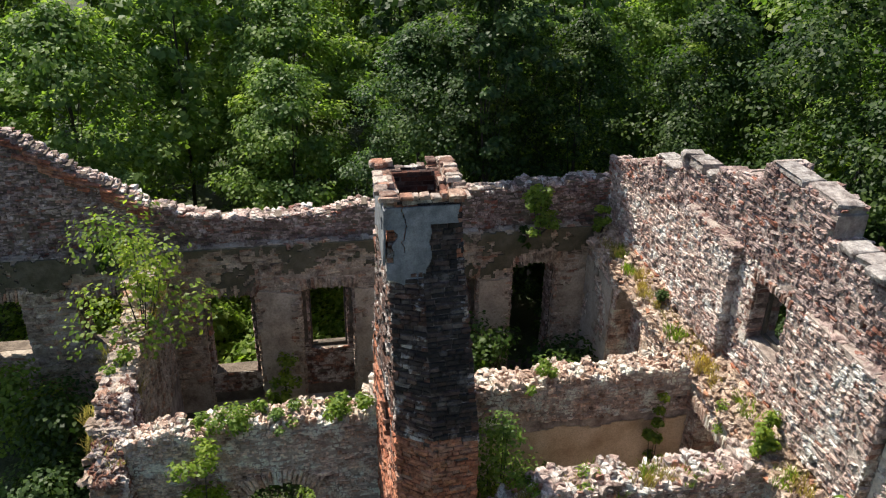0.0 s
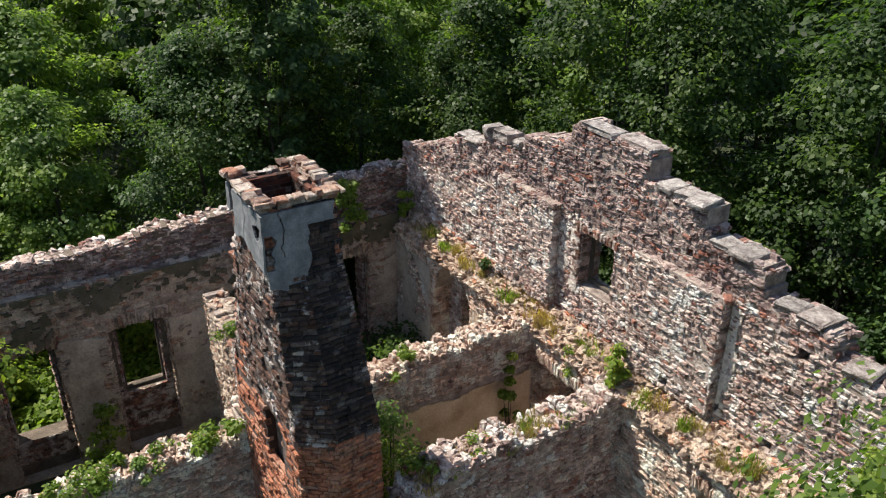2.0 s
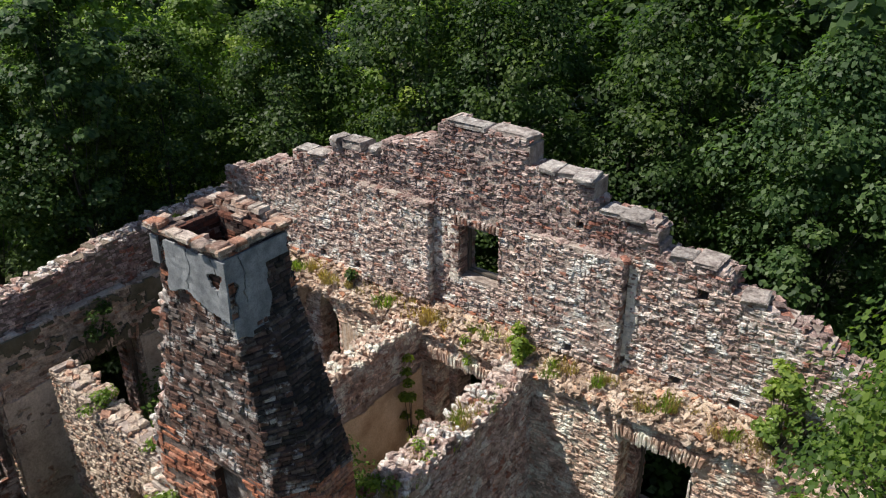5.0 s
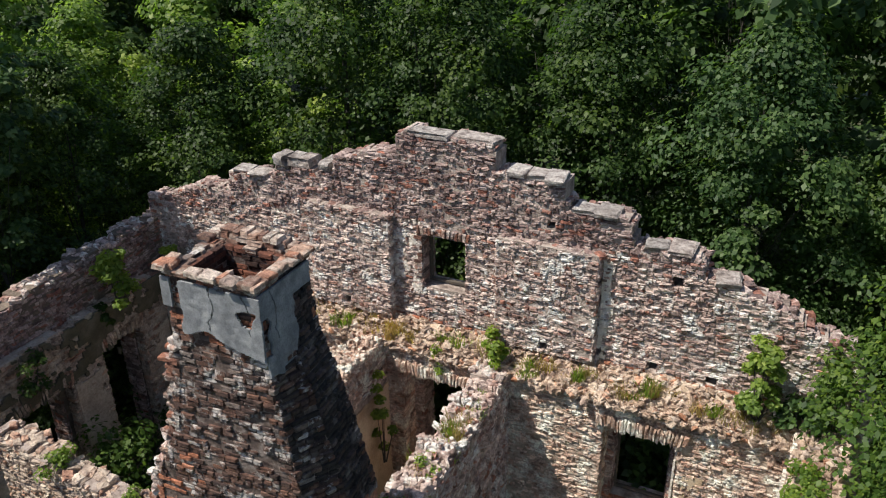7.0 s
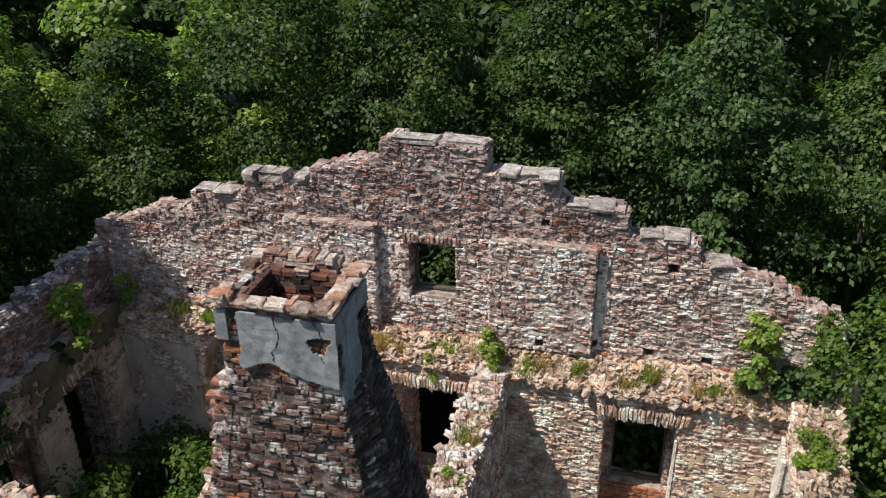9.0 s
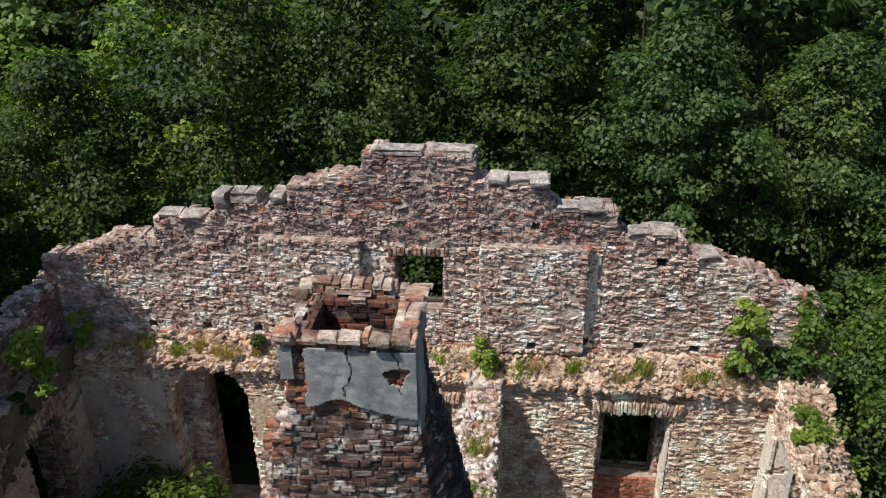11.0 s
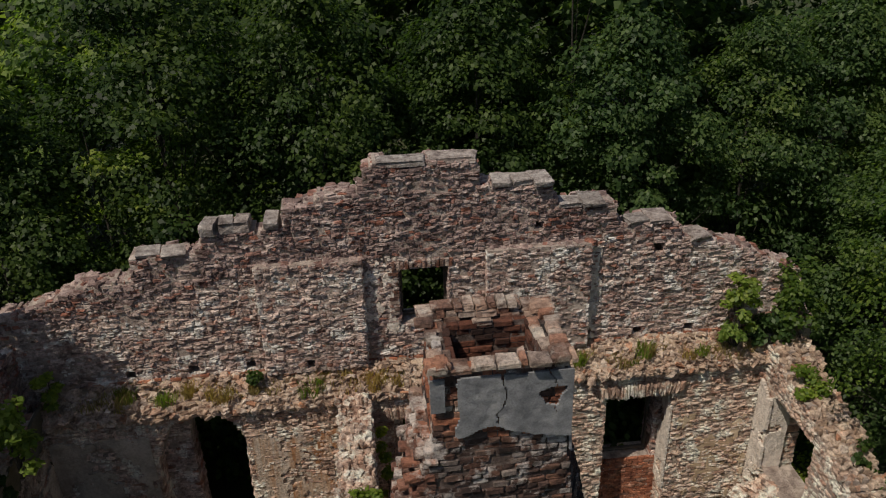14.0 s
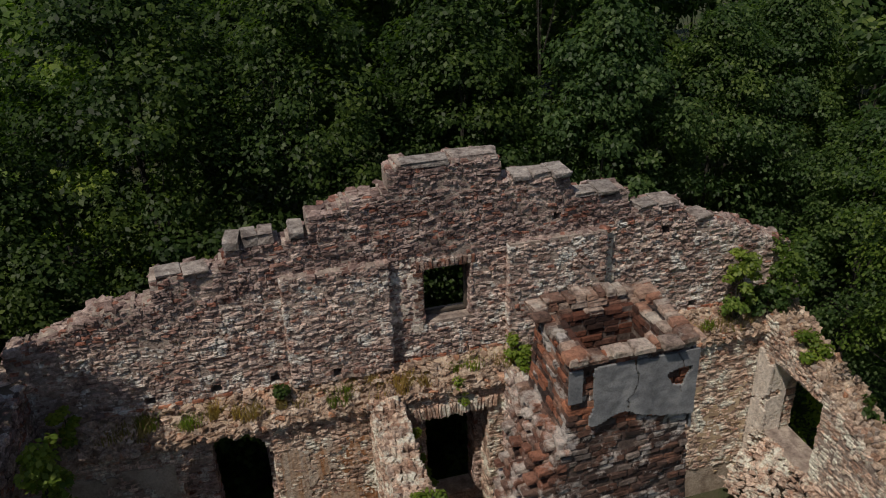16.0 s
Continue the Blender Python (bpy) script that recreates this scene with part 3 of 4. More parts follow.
north = Wall("wall_north", (-7.72, NY, 0), Y, (1, 0, 0), 17.6, 0.45, north_top,
             shifted([(-7.68, -6.7, 1.52, 3.42), (-10.15, -9.07, 1.0, 3.4), (-2.35, -1.33, 0.3, 3.75), (-4.6, -3.5, 0.3, 3.45), (-13.0, -11.9, 2.2, 3.65), (-15.5, -14.4, 2.2, 3.7)], NY),
             mat=STONE_SHADE, label="shaded facade wall of rubble stone with window openings", core=MORTAR_DARK)
p = Pieces(RUBBLE)
north.courses(p, 0, 1, zmin=4.5)
p2 = Pieces(BRICKS)
north.courses(p2, 0, 1, h=(0.07, 0.08), l=(0.12, 0.26), proud=(0.0, 0.02), zmin=0.4, zmax=1.7, within=lambda s, z: -10.3 < s + NY < -6.5)
p2.lay("brick", BRICK_BROKEN, north.ob, 80, (-7.7, -7, 1.3))
north.jambs(p)
p.lay("stone", STONE_TOP, north.ob, 200, (-7.7, -6, 5))
p = Pieces(RUBBLE)
north.cap(p)
p.lay("loose_stone", STONE, north.ob, 120, (-7.7, -3, 6))
p = Pieces(BRICKS)
for k in range(4):
    y = -16.8
    while y < -11.2:
        z = north.top(y - NY) - 0.12 - 0.08 * k
        slope = north.top(y + 0.2 - NY) - north.top(y - NY)
        if rng.random() < 0.9 - 0.12 * k:
            p.add((-7.76, y, z), (0, 1, slope / 0.2), (1, 0, 0), (0, 0, 1), (0.23, 0.1 + rng.uniform(0, 0.04), 0.06))
        y += 0.24
p.lay("brick", BRICK_RED, north.ob, 80, (-7.7, -13, 7))
inner = Wall("wall_north_inner", (-7.45, NY, 0), Y, (1, 0, 0), 16.6, 0.27, lambda s: 4.72,
             shifted([(-7.85, -6.55, 0.1, 3.5), (-10.25, -8.95, 0.1, 3.45), (-2.45, -1.25, 0.1, 3.78), (-4.75, -3.35, 0.1, 3.5), (-13.1, -11.8, 2.2, 3.7), (-15.6, -14.3, 2.2, 3.72)], NY),
             mat=STONE_SHADE, label="inner leaf of the facade wall with window niches")
p = Pieces(RUBBLE)
inner.courses(p, 0, 1, zmin=0.8, h=(0.05, 0.1), l=(0.1, 0.36))
inner.jambs(p, ends=False)
for a, c, top in ((-7.85, -6.55, 3.5), (-10.25, -8.95, 3.45), (-2.45, -1.25, 3.78), (-4.75, -3.35, 3.5), (-13.1, -11.8, 3.7), (-15.6, -14.3, 3.72)):
    y = a - 0.1
    while y < c + 0.1:
        w = rng.uniform(0.06, 0.11)
        u = y - (a + c) / 2
        p.add((-7.48, y + w / 2, top + 0.15 - 0.08 * u * u), Y, X, (0, u * 0.25, 1), (w - 0.012, 0.07 + rng.uniform(0, 0.03), 0.29 * rng.uniform(0.85, 1.1)))
        y += w
inner.cap(p)
p.lay("stone", STONE_SHADE, inner.ob, 200, (-7.4, -7, 3))

mid_top = profile([(0, 3.7), (0.8, 4.05), (2, 4.1), (4.6, 4.05), (4.8, 4.6), (6.0, 4.6), (6.3, 4.4), (8.5, 4.4), (10.88, 4.5)])
middle = Wall("wall_middle", (-1.44, -11.3, 0), Y, (1, 0, 0), 10.88, 0.56, mid_top, [(2.3, 3.6, -0.3, 2.35)], arches=[(2.95, 0.65, 2.35, 2.78)], label="broken partition wall of rubble stone beside the chimney", ragged=0.16)
p = Pieces(RUBBLE)
middle.courses(p, 0, 1, zmin=0.0, within=lambda s, z: s < 6 or z > 3.55 + 0.12 * noise.noise((s * 1.5, 0, 0)))
middle.courses(p, 0.56, -1, zmin=2.5)
middle.jambs(p)
for k in range(17):
    u = -0.72 + 0.09 * k
    p.add((-1.46, -11.3 + 2.95 + u, 2.36 + 0.60 * math.sqrt(max(0.04, 1 - (u / 0.92) ** 2))), Y, X, (0, u * 0.75, 1), (0.075, 0.07 + rng.uniform(0, 0.03), 0.27))
middle.cap(p, (0.05, 0.15), (0.06, 0.16), lift=0.04)
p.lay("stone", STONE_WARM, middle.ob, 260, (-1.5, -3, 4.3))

second = Wall("wall_partition", (1.32, -5.1, 0), Y, (1, 0, 0), 4.7, 0.66, profile([(0, 3.3), (0.4, 4.1), (1.5, 4.4), (3, 4.25), (4.7, 4.4)]), (), label="ragged partition wall of grey rubble stone", ragged=0.2)
p = Pieces(RUBBLE)
second.courses(p, 0, 1, zmin=0.0)
second.courses(p, 0.66, -1, zmin=2.5)
second.jambs(p)
second.cap(p, (0.05, 0.16), (0.06, 0.16), lift=0.04)
p.lay("stone", STONE, second.ob, 260, (1.3, -2, 4.4))

cross = Wall("wall_cross", (-7.4, -11.0, 0), X, (0, 1, 0), 6.3, 0.55, profile([(0, 4.6), (2, 4.4), (5, 4.3), (5.8, 3.8), (6.3, 3.5)]), (), label="cross wall of rubble stone overgrown with dry grass", ragged=0.14)
p = Pieces(RUBBLE)
cross.courses(p, 0, 1, zmin=1.5)
cross.courses(p, 0.55, -1, zmin=1.8)
cross.jambs(p)
cross.cap(p)
p.lay("stone", STONE_SHADE, cross.ob, 150, (-2, -11, 4))

p = Pieces(RUBBLE)
for _ in range(420):
    x = -1.05 - rng.random() ** 1.5 * 1.9
    z = rng.uniform(2.6, cross.top(x + 7.4) + 0.02)
    side_y = -10.98 if rng.random() < 0.5 else rng.uniform(-11.5, -10.98)
    if side_y < -10.98:
        z = cross.top(x + 7.4) + 0.02
    p.add((x, side_y, z), (1, rng.normal(0, 0.3), rng.normal(0, 0.1)), (0, 0.5, 0.9), (0, 0.9, -0.5), (rng.uniform(0.1, 0.24), rng.uniform(0.05, 0.09), rng.uniform(0.07, 0.13)))
p.lay("broken_brick", BRICK_BROKEN, cross.ob, 100, (-1.3, -11, 3.8))

spur = Wall("wall_spur", (-6.4, -5.85, 0), X, (0, -1, 0), 4.95, 0.46, profile([(0, 4.36), (0.8, 4.25), (1.6, 4.0), (3.2, 3.75), (4.95, 3.9)]), [(2.0, 3.3, -0.3, 2.5)], label="free-standing spur wall of pale rubble stone with an arch")
p = Pieces(RUBBLE)
spur.courses(p, 0, 1, zmin=1.2)
spur.courses(p, 0.46, -1, zmin=2.8)
spur.jambs(p)
spur.cap(p)
p.lay("stone", STONE_SHADE, spur.ob, 200, (-5, -5.8, 4.3))

east_top = profile([(0, 3.2), (1.4, 3.9), (2.6, 4.25), (3.8, 4.6), (4.2, 4.7)])
OBJ_EAST = []
for name, x, thick, holes, label in (("wall_east", 6.45, 0.4, [(-2.4, -0.85, 2.0, 3.85)], "broken side wall of pale rubble stone with a splayed window"),
                                     ("wall_east_outer", 6.85, 0.36, [(-2.0, -0.8, 1.9, 3.8)], "outer leaf of the broken side wall")):
    east = Wall(name, (x, -4.6, 0), Y, (-1, 0, 0), 4.2 if name == "wall_east" else 4.7, thick, east_top, shifted(holes, -4.6), label=label, ragged=0.15)
    OBJ_EAST.append(east.ob)
    p = Pieces(RUBBLE)
    east.courses(p, 0, 1, zmin=1.0)
    east.jambs(p)
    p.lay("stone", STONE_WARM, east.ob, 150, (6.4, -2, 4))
    p = Pieces(RUBBLE)
    east.cap(p, (0.05, 0.17), (0.05, 0.15), lift=0.04)
    p.lay("orange_stone", LEDGE_STONE, east.ob, 80, (6.4, -2, 4))


p = Pieces(RUBBLE)
for _ in range(900):
    y = rng.uniform(-4.2, -0.75)
    f = rng.random()
    t = rng.uniform(0, 3.1)
    k = rng.uniform(0.05, 0.17)
    p.add((6.5 - 0.75 * f, y, 2.0 - 1.3 * f + rng.normal(0, 0.03)), (math.cos(t), math.sin(t), rng.normal(0, 0.3)), (-0.75 + rng.normal(0, 0.3), rng.normal(0, 0.3), 0.7), (-math.sin(t), math.cos(t), rng.normal(0, 0.3)), (k, rng.uniform(0.06, 0.14), k * 0.75))
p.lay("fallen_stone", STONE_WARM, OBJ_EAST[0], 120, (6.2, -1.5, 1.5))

# ---- window frames ----
def beam(bm, a, c):
    lo, hi = Vector(a), Vector(c)
    m = Matrix.Translation((lo + hi) / 2) @ Matrix.Diagonal((*(hi - lo), 1))
    made = bmesh.ops.create_cube(bm, size=1, matrix=m)
    bmesh.ops.bevel(bm, geom=list({e for v in made["verts"] for e in v.link_edges}), offset=0.006, segments=1, affect="EDGES")


def timber_frame(at, half, low, high, along_y, label):
    ob = thing("window_frame", at, label, "window frame", "window frames")
    for name, (u0, u1, z0, z1) in (("jamb", (-half, -half + 0.06, low, high)), ("jamb", (half - 0.06, half, low, high)),
                                   ("head", (-half + 0.06, half - 0.06, high - 0.06, high)), ("sill", (-half + 0.06, half - 0.06, low, low + 0.06))):
        bm = bmesh.new()
        if along_y:
            beam(bm, (-0.04, u0, z0), (0.04, u1, z1))
        else:
            beam(bm, (u0, -0.04, z0), (u1, 0.04, z1))
        part(name, bm, TIMBER, ob)


timber_frame((-7.9, -7.19, 0), 0.48, 1.55, 3.40, True, "dark rotten timber window frame in the facade wall")
timber_frame((3.9, 0.35, 0), 0.54, 1.76, 3.73, False, "dark rotten timber window frame in the gable wall")
timber_frame((-0.29, 0.35, 0), 0.45, 5.68, 6.76, False, "weathered grey timber window frame under the gable")

# ---- plaster ----
def sheet(name, origin, along, up, out, width, height, thick, inside, mat, parent, label="", cell=0.04):
    """A coat of plaster with a broken outline: inside(s, t) says where it still holds."""
    o, a, u, n = (np.array(v, float) for v in (origin, along, up, out))
    o = o - np.array(parent.location)
    cols, rows = int(width / cell), int(height / cell)
    full = np.array([[inside((i + 0.5) * cell, (j + 0.5) * cell) for j in range(rows)] for i in range(cols)])
    pad = np.pad(full, 1)
    verts, faces, index = [], [], {}

    def vert(i, j, k):
        key = (i, j, k)
        if key not in index:
            index[key] = len(verts)
            w = 0.3 * cell
            s, t = i * cell + w * noise.noise((i * 0.9, j * 0.9, 1.5)), j * cell + w * noise.noise((i * 0.9, j * 0.9, 9.5))
            d = thick * (1 + 0.25 * noise.noise((i * 0.15, j * 0.15, 3))) if k else 0
            verts.append((o + a * s + u * t + n * d).tolist())
        return index[key]

    for i, j in zip(*np.nonzero(full)):
        faces.append((vert(i, j, 1), vert(i + 1, j, 1), vert(i + 1, j + 1, 1), vert(i, j + 1, 1)))
        for di, dj, p, q in ((-1, 0, (i, j + 1), (i, j)), (1, 0, (i + 1, j), (i + 1, j + 1)), (0, -1, (i, j), (i + 1, j)), (0, 1, (i + 1, j + 1), (i, j + 1))):
            if not pad[i + 1 + di, j + 1 + dj]:
                faces.append((vert(*p, 0), vert(*q, 0), vert(*q, 1), vert(*p, 1)))
    return raw(name, verts, faces, mat, parent, label)


sheet("plaster", (2.86, 0.085, 4.95), X, (0, 0, 1), (0, -1, 0), 0.6, 2.05, 0.03, lambda s, t: s < 0.24 - 0.09 * abs(t - 1.1) + 0.10 * noise.noise((t * 4, 2, 0)) + 0.06 * noise.noise((t * 15, s * 9, 0)) and noise.noise((s * 7, t * 4, 2)) > -0.25, PLASTER_PALE, gable.ob, "pale grey plaster remnant")
sheet("plaster", (-1.4, 0.085, 5.5), X, (0, 0, 1), (0, -1, 0), 0.62, 1.6, 0.03, lambda s, t: noise.noise((s * 5, t * 4, 6)) + 0.5 * noise.noise((s * 14, t * 12, 6)) > 0.12, PLASTER_PALE, gable.ob, "pale grey plaster remnant", 0.018)
sheet("plaster", (-3.75, -0.42, 0.6), X, (0, 0, 1), (0, -1, 0), 1.75, 3.4, 0.022, lambda s, t: t < 3.1 + 0.25 * noise.noise((s * 3, 1, 0)) and noise.noise((s * 2.2, t * 1.6, 4)) + 0.5 * noise.noise((s * 8, t * 7, 4)) > -0.12, RUST, lower.ob, "rust-streaked beige plaster", 0.025)
sheet("plaster", (4.75, -0.42, 0.6), X, (0, 0, 1), (0, -1, 0), 1.6, 2.6, 0.02, lambda s, t: noise.noise((s * 2.2, t * 1.6, 14)) + 0.6 * noise.noise((s * 8, t * 7, 14)) > 0.2, PLASTER_BEIGE, lower.ob, "beige plaster remnant")
PLASTER_DULL = coat_material("damp_plaster", [(0.0, (0.27, 0.21, 0.165)), (0.5, (0.47, 0.39, 0.31)), (1.0, (0.62, 0.53, 0.44))], 1.6, 18, 0.9, 0.04)
def corner_coat(s, t):
    return t < 3.25 + 0.3 * noise.noise((s * 1.2, 0, 41)) and noise.noise((s * 1.1, t * 0.9, 43)) + 0.4 * noise.noise((s * 6, t * 6, 43)) > -0.22


for y, w in ((-6.5, 1.7), (-3.3, 0.82), (-1.2, 0.75), (-8.9, 1.0)):
    sheet("plaster", (-7.44, y, 0.2), Y, (0, 0, 1), X, w, 3.4, 0.035, lambda s, t, y=y: corner_coat(s + y, t), PLASTER_DULL, inner.ob, "dull damp plaster on the wall pier")
sheet("plaster", (-7.4, -0.43, 0.2), X, (0, 0, 1), (0, -1, 0), 1.8, 3.9, 0.035, lambda s, t: corner_coat(s + 20, t - 0.5), PLASTER_DULL, lower.ob, "dull damp plaster in the corner")
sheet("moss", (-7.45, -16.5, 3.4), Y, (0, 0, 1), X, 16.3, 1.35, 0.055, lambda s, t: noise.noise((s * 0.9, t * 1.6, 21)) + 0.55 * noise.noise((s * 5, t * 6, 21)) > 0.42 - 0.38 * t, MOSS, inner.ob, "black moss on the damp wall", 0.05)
# The sunlit look of this jamb is put into its whitened plaster.
sheet("plaster", (4.6, -0.44, 1.3), Y, (0, 0, 1), (-1, 0, 0), 0.5, 2.48, 0.04, lambda s, t: noise.noise((s * 3, t * 1.5, 1)) > -0.25, PLASTER_PALE, lower.ob, "pale plaster on the reveal, whitened as if in full sun")
sheet("plaster", (6.43, -3.3, 0.4), Y, (0, 0, 1), (-1, 0, 0), 2.84, 3.9, 0.06, lambda s, t: s > 2.36 and t < 2.7 + 0.3 * s + 0.25 * noise.noise((s * 3, 0, 4)) and noise.noise((s * 1.5, t * 1.2, 3)) + 0.4 * noise.noise((s * 6, t * 6, 3)) > -0.25, PLASTER_PALE, OBJ_EAST[0], "pale plaster beside the corner")
sheet("plaster", (6.43, -0.86, 1.3), X, (0, 0, 1), (0, -1, 0), 0.44, 2.5, 0.035, lambda s, t: noise.noise((s * 3, t * 1.5, 31)) > -0.3, PLASTER_PALE, OBJ_EAST[0], "pale plaster on the splayed reveal")
sheet("plaster", (-1.44, -5.3, 0.0), Y, (0, 0, 1), X, 4.9, 3.6, 0.03, lambda s, t: t < 3.42 + 0.12 * noise.noise((s * 1.5, 0, 0)) + 0.05 * noise.noise((s * 6, 0, 2)), PLASTER_BEIGE, middle.ob, "stained beige lime plaster")

# ---- chimney ----
SECTIONS = [(0.0, ((-2.0, -6.55), (0.9, -6.45), (1.3, -5.95), (1.25, -5.2), (-2.0, -5.2))),
            (5.7, ((-1.62, -6.55), (0.88, -6.45), (1.25, -5.95), (1.2, -5.25), (-1.62, -5.25))),
            (6.6, ((-1.14, -6.55), (0.79, -6.465), (1.06, -5.97), (1.01, -5.31), (-1.14, -5.3))),
            (7.6, ((-0.93, -6.54), (0.68, -6.48), (0.85, -6.0), (0.8, -5.38), (-0.93, -5.35))),
            (8.25, ((-0.82, -6.52), (0.60, -6.5), (0.64, -6.02), (0.6, -5.42), (-0.82, -5.42))),
            (9.2, ((-0.76, -6.5), (0.53, -6.5), (0.54, -6.0), (0.53, -5.47), (-0.76, -5.47)))]


def section(z):
    for (za, a), (zb, b) in zip(SECTIONS, SECTIONS[1:]):
        if z <= zb:
            f = (z - za) / (zb - za)
            return [np.array(p) * (1 - f) + np.array(q) * f for p, q in zip(a, b)]
    return [np.array(p) for p in SECTIONS[-1][1]]


def chimney():
    ob = thing("chimney", (0, -6, 0), "tall ruined brick chimney, soot-blackened, with cracked grey render near its top", "chimney")
    off = np.array((0, -6, 0))

    def shrunk(pts, by):
        c = sum(pts) / len(pts)
        return [c + (p - c) * (1 - by / np.linalg.norm(p - c)) for p in pts]

    # the core, hollow above
    verts, faces = [], []
    zs = [-0.2] + [z for z, _ in SECTIONS[1:]]
    for z in zs:
        verts += [(*p, z) for p in shrunk(section(max(z, 0)), 0.045)]
    for k in range(len(zs) - 1):
        for i in range(5):
            a, b = k * 5 + i, k * 5 + (i + 1) % 5
            if (k, i) != (0, 0):
                faces.append((a, b, b + 5, a + 5))
    m = len(verts)
    for x, z in ((-0.42, -0.2), (0.3, -0.2), (-0.42, 5.6), (0.3, 5.6)):
        verts += [(x, -6.47, z), (x, -5.8, z)]
    faces += [(0, m, m + 4, 5), (m + 2, 1, 6, m + 6), (5, m + 4, m + 6, 6)]
    # Niche faces: the shade of the recess is put into their colour.
    raw("niche", [(np.array(v) - off).tolist() for v in verts[m:]], [(0, 1, 5, 4), (3, 2, 6, 7), (4, 5, 7, 6), (1, 3, 7, 5)], NICHE, ob, "arched niche in the chimney base, coloured dark as if in shade")
    inner = [(-0.55, -6.32), (0.33, -6.32), (0.34, -6.0), (0.33, -5.66), (-0.55, -5.66)]
    m = len(verts)
    verts += [(*p, 9.2) for p in inner] + [(*p, 3.0) for p in inner]
    top = (len(zs) - 1) * 5
    for i in range(5):
        j = (i + 1) % 5
        faces += [(top + i, top + j, m + j, m + i), (m + i, m + j, m + 5 + j, m + 5 + i)]
    faces.append(tuple(m + 5 + i for i in range(5)))
    raw("core", [(np.array(v) - off).tolist() for v in verts], faces, BRICK_JOINT, ob)

    kinds = {"brick": (Pieces(WORN), BRICK), "black_brick": (Pieces(BRICKS), BRICK_BLACK), "red_brick": (Pieces(BRICKS), BRICK_RED), "limed_brick": (Pieces(WORN), BRICK_LIMED)}
    course, row = 0.0755, 0
    z = 2.6
    while z < 9.18:
        poly, above = section(z + course / 2), section(z + course)
        for i in range(5):
            p, q = poly[i], poly[(i + 1) % 5]
            length = np.linalg.norm(q - p)
            a = (q - p) / length
            n = np.array((a[1], -a[0]))
            s = -0.125 if row % 2 else -rng.uniform(0, 0.05)
            while s < length - 0.02:
                w = rng.uniform(0.10, 0.15) if rng.random() < 0.4 else rng.uniform(0.18, 0.265)
                lo, hi = max(s, 0), min(s + w, length)
                s += w
                if hi - lo < 0.04:
                    continue
                c = p + a * (lo + hi) / 2
                if i == 0 and 4.5 < z < 5.62 - 0.9 * (c[0] + 0.06) ** 2 and -0.45 < c[0] < 0.33:
                    continue
                wav = z - 5.62 - 0.12 * noise.noise((c[0] * 2, c[1] * 2, 0))
                # The +x face is laid wholly in near-black brick, the diagonal beside it partly.
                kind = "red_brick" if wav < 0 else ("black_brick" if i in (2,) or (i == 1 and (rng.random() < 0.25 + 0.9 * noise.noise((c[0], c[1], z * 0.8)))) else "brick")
                if kind == "brick" and i in (0, 1) and noise.noise((c[0] * 1.3 + 5, z * 1.1, 2)) > 0.2 and rng.random() < 0.25:
                    kind = "limed_brick"
                if z > 8.3 and i != 2 and rng.random() < 0.45:
                    kind = "red_brick"
                if wav >= 0 and i == 0 and c[0] < -0.7 - 0.25 * noise.noise((z, 0, 3)) and z < 6.5 and rng.random() < 0.35:
                    kind = "red_brick"
                if rng.random() < 0.02:
                    continue
                c = c - n * 0.11
                rough = rng.uniform(-0.028, 0.018) + 0.032 * noise.noise((c[0] * 3, c[1] * 3, z * 5)) if i in (0, 4) else rng.uniform(-0.025, 0.012)
                if z > 7.95:
                    rough = min(rough, 0.0)
                kinds[kind][0].add((*c, z + course / 2 + rng.normal(0, 0.006)), (*a, rng.normal(0, 0.035)), (*n, 0), (0, 0, 1), (hi - lo - 0.007, 0.11 + rough, (course - 0.009) * rng.uniform(0.82, 1.08)))
        z += course
        row += 1
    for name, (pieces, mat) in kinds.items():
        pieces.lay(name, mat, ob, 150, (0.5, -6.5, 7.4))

    # broken masonry stepping down on the far side
    shoulder, limed = Pieces(WORN), Pieces(RUBBLE)
    for k in range(54):
        z = 4.2 + course * k
        left = section(z)[0][0]
        base = float(np.interp(z, [4.2, 7.2, 7.75, 7.9, 8.3], [0.06, 0.06, 0.09, 0.05, 0.02]))
        for y in np.arange(-6.46, -5.35, 0.125):
            reach = base * (0.8 + 0.55 * noise.noise((z * 2.0, y * 2.0, 0)) + 0.25 * noise.noise((z * 7, y * 5, 3)))
            x = left + 0.08
            while x > left - reach:
                w = rng.uniform(0.11, 0.25)
                shoulder.add((x - w / 2, y + rng.normal(0, 0.02), z - 0.03), (1, rng.normal(0, 0.12), rng.normal(0, 0.03)), (0, 0, 1), (0, 1, 0), (w - 0.01, course * rng.uniform(0.75, 1.0), 0.12 * rng.uniform(0.8, 1.05)))
                x -= w
    for _ in range(150):
        z = rng.uniform(4.6, 6.7)
        x = section(z)[0][0] - 0.14 * rng.uniform(0.2, 1.0)
        t = rng.uniform(0, 3.1)
        limed.add((x, rng.uniform(-6.5, -5.5), z), (math.cos(t), math.sin(t), rng.normal(0, 0.3)), (rng.normal(0, 0.2), rng.normal(0, 0.2), 1), (-math.sin(t), math.cos(t), 0), (rng.uniform(0.08, 0.2), rng.uniform(0.06, 0.12), rng.uniform(0.07, 0.15)))
    shoulder.lay("broken_brick", BRICK_BROKEN, ob, 120, (-1, -6.4, 7.5))
    limed.lay("lime_lump", STONE, ob, 60, (-1.5, -6.4, 6))

    # inside of the flue
    flue = Pieces(BRICKS)
    z = 6.8
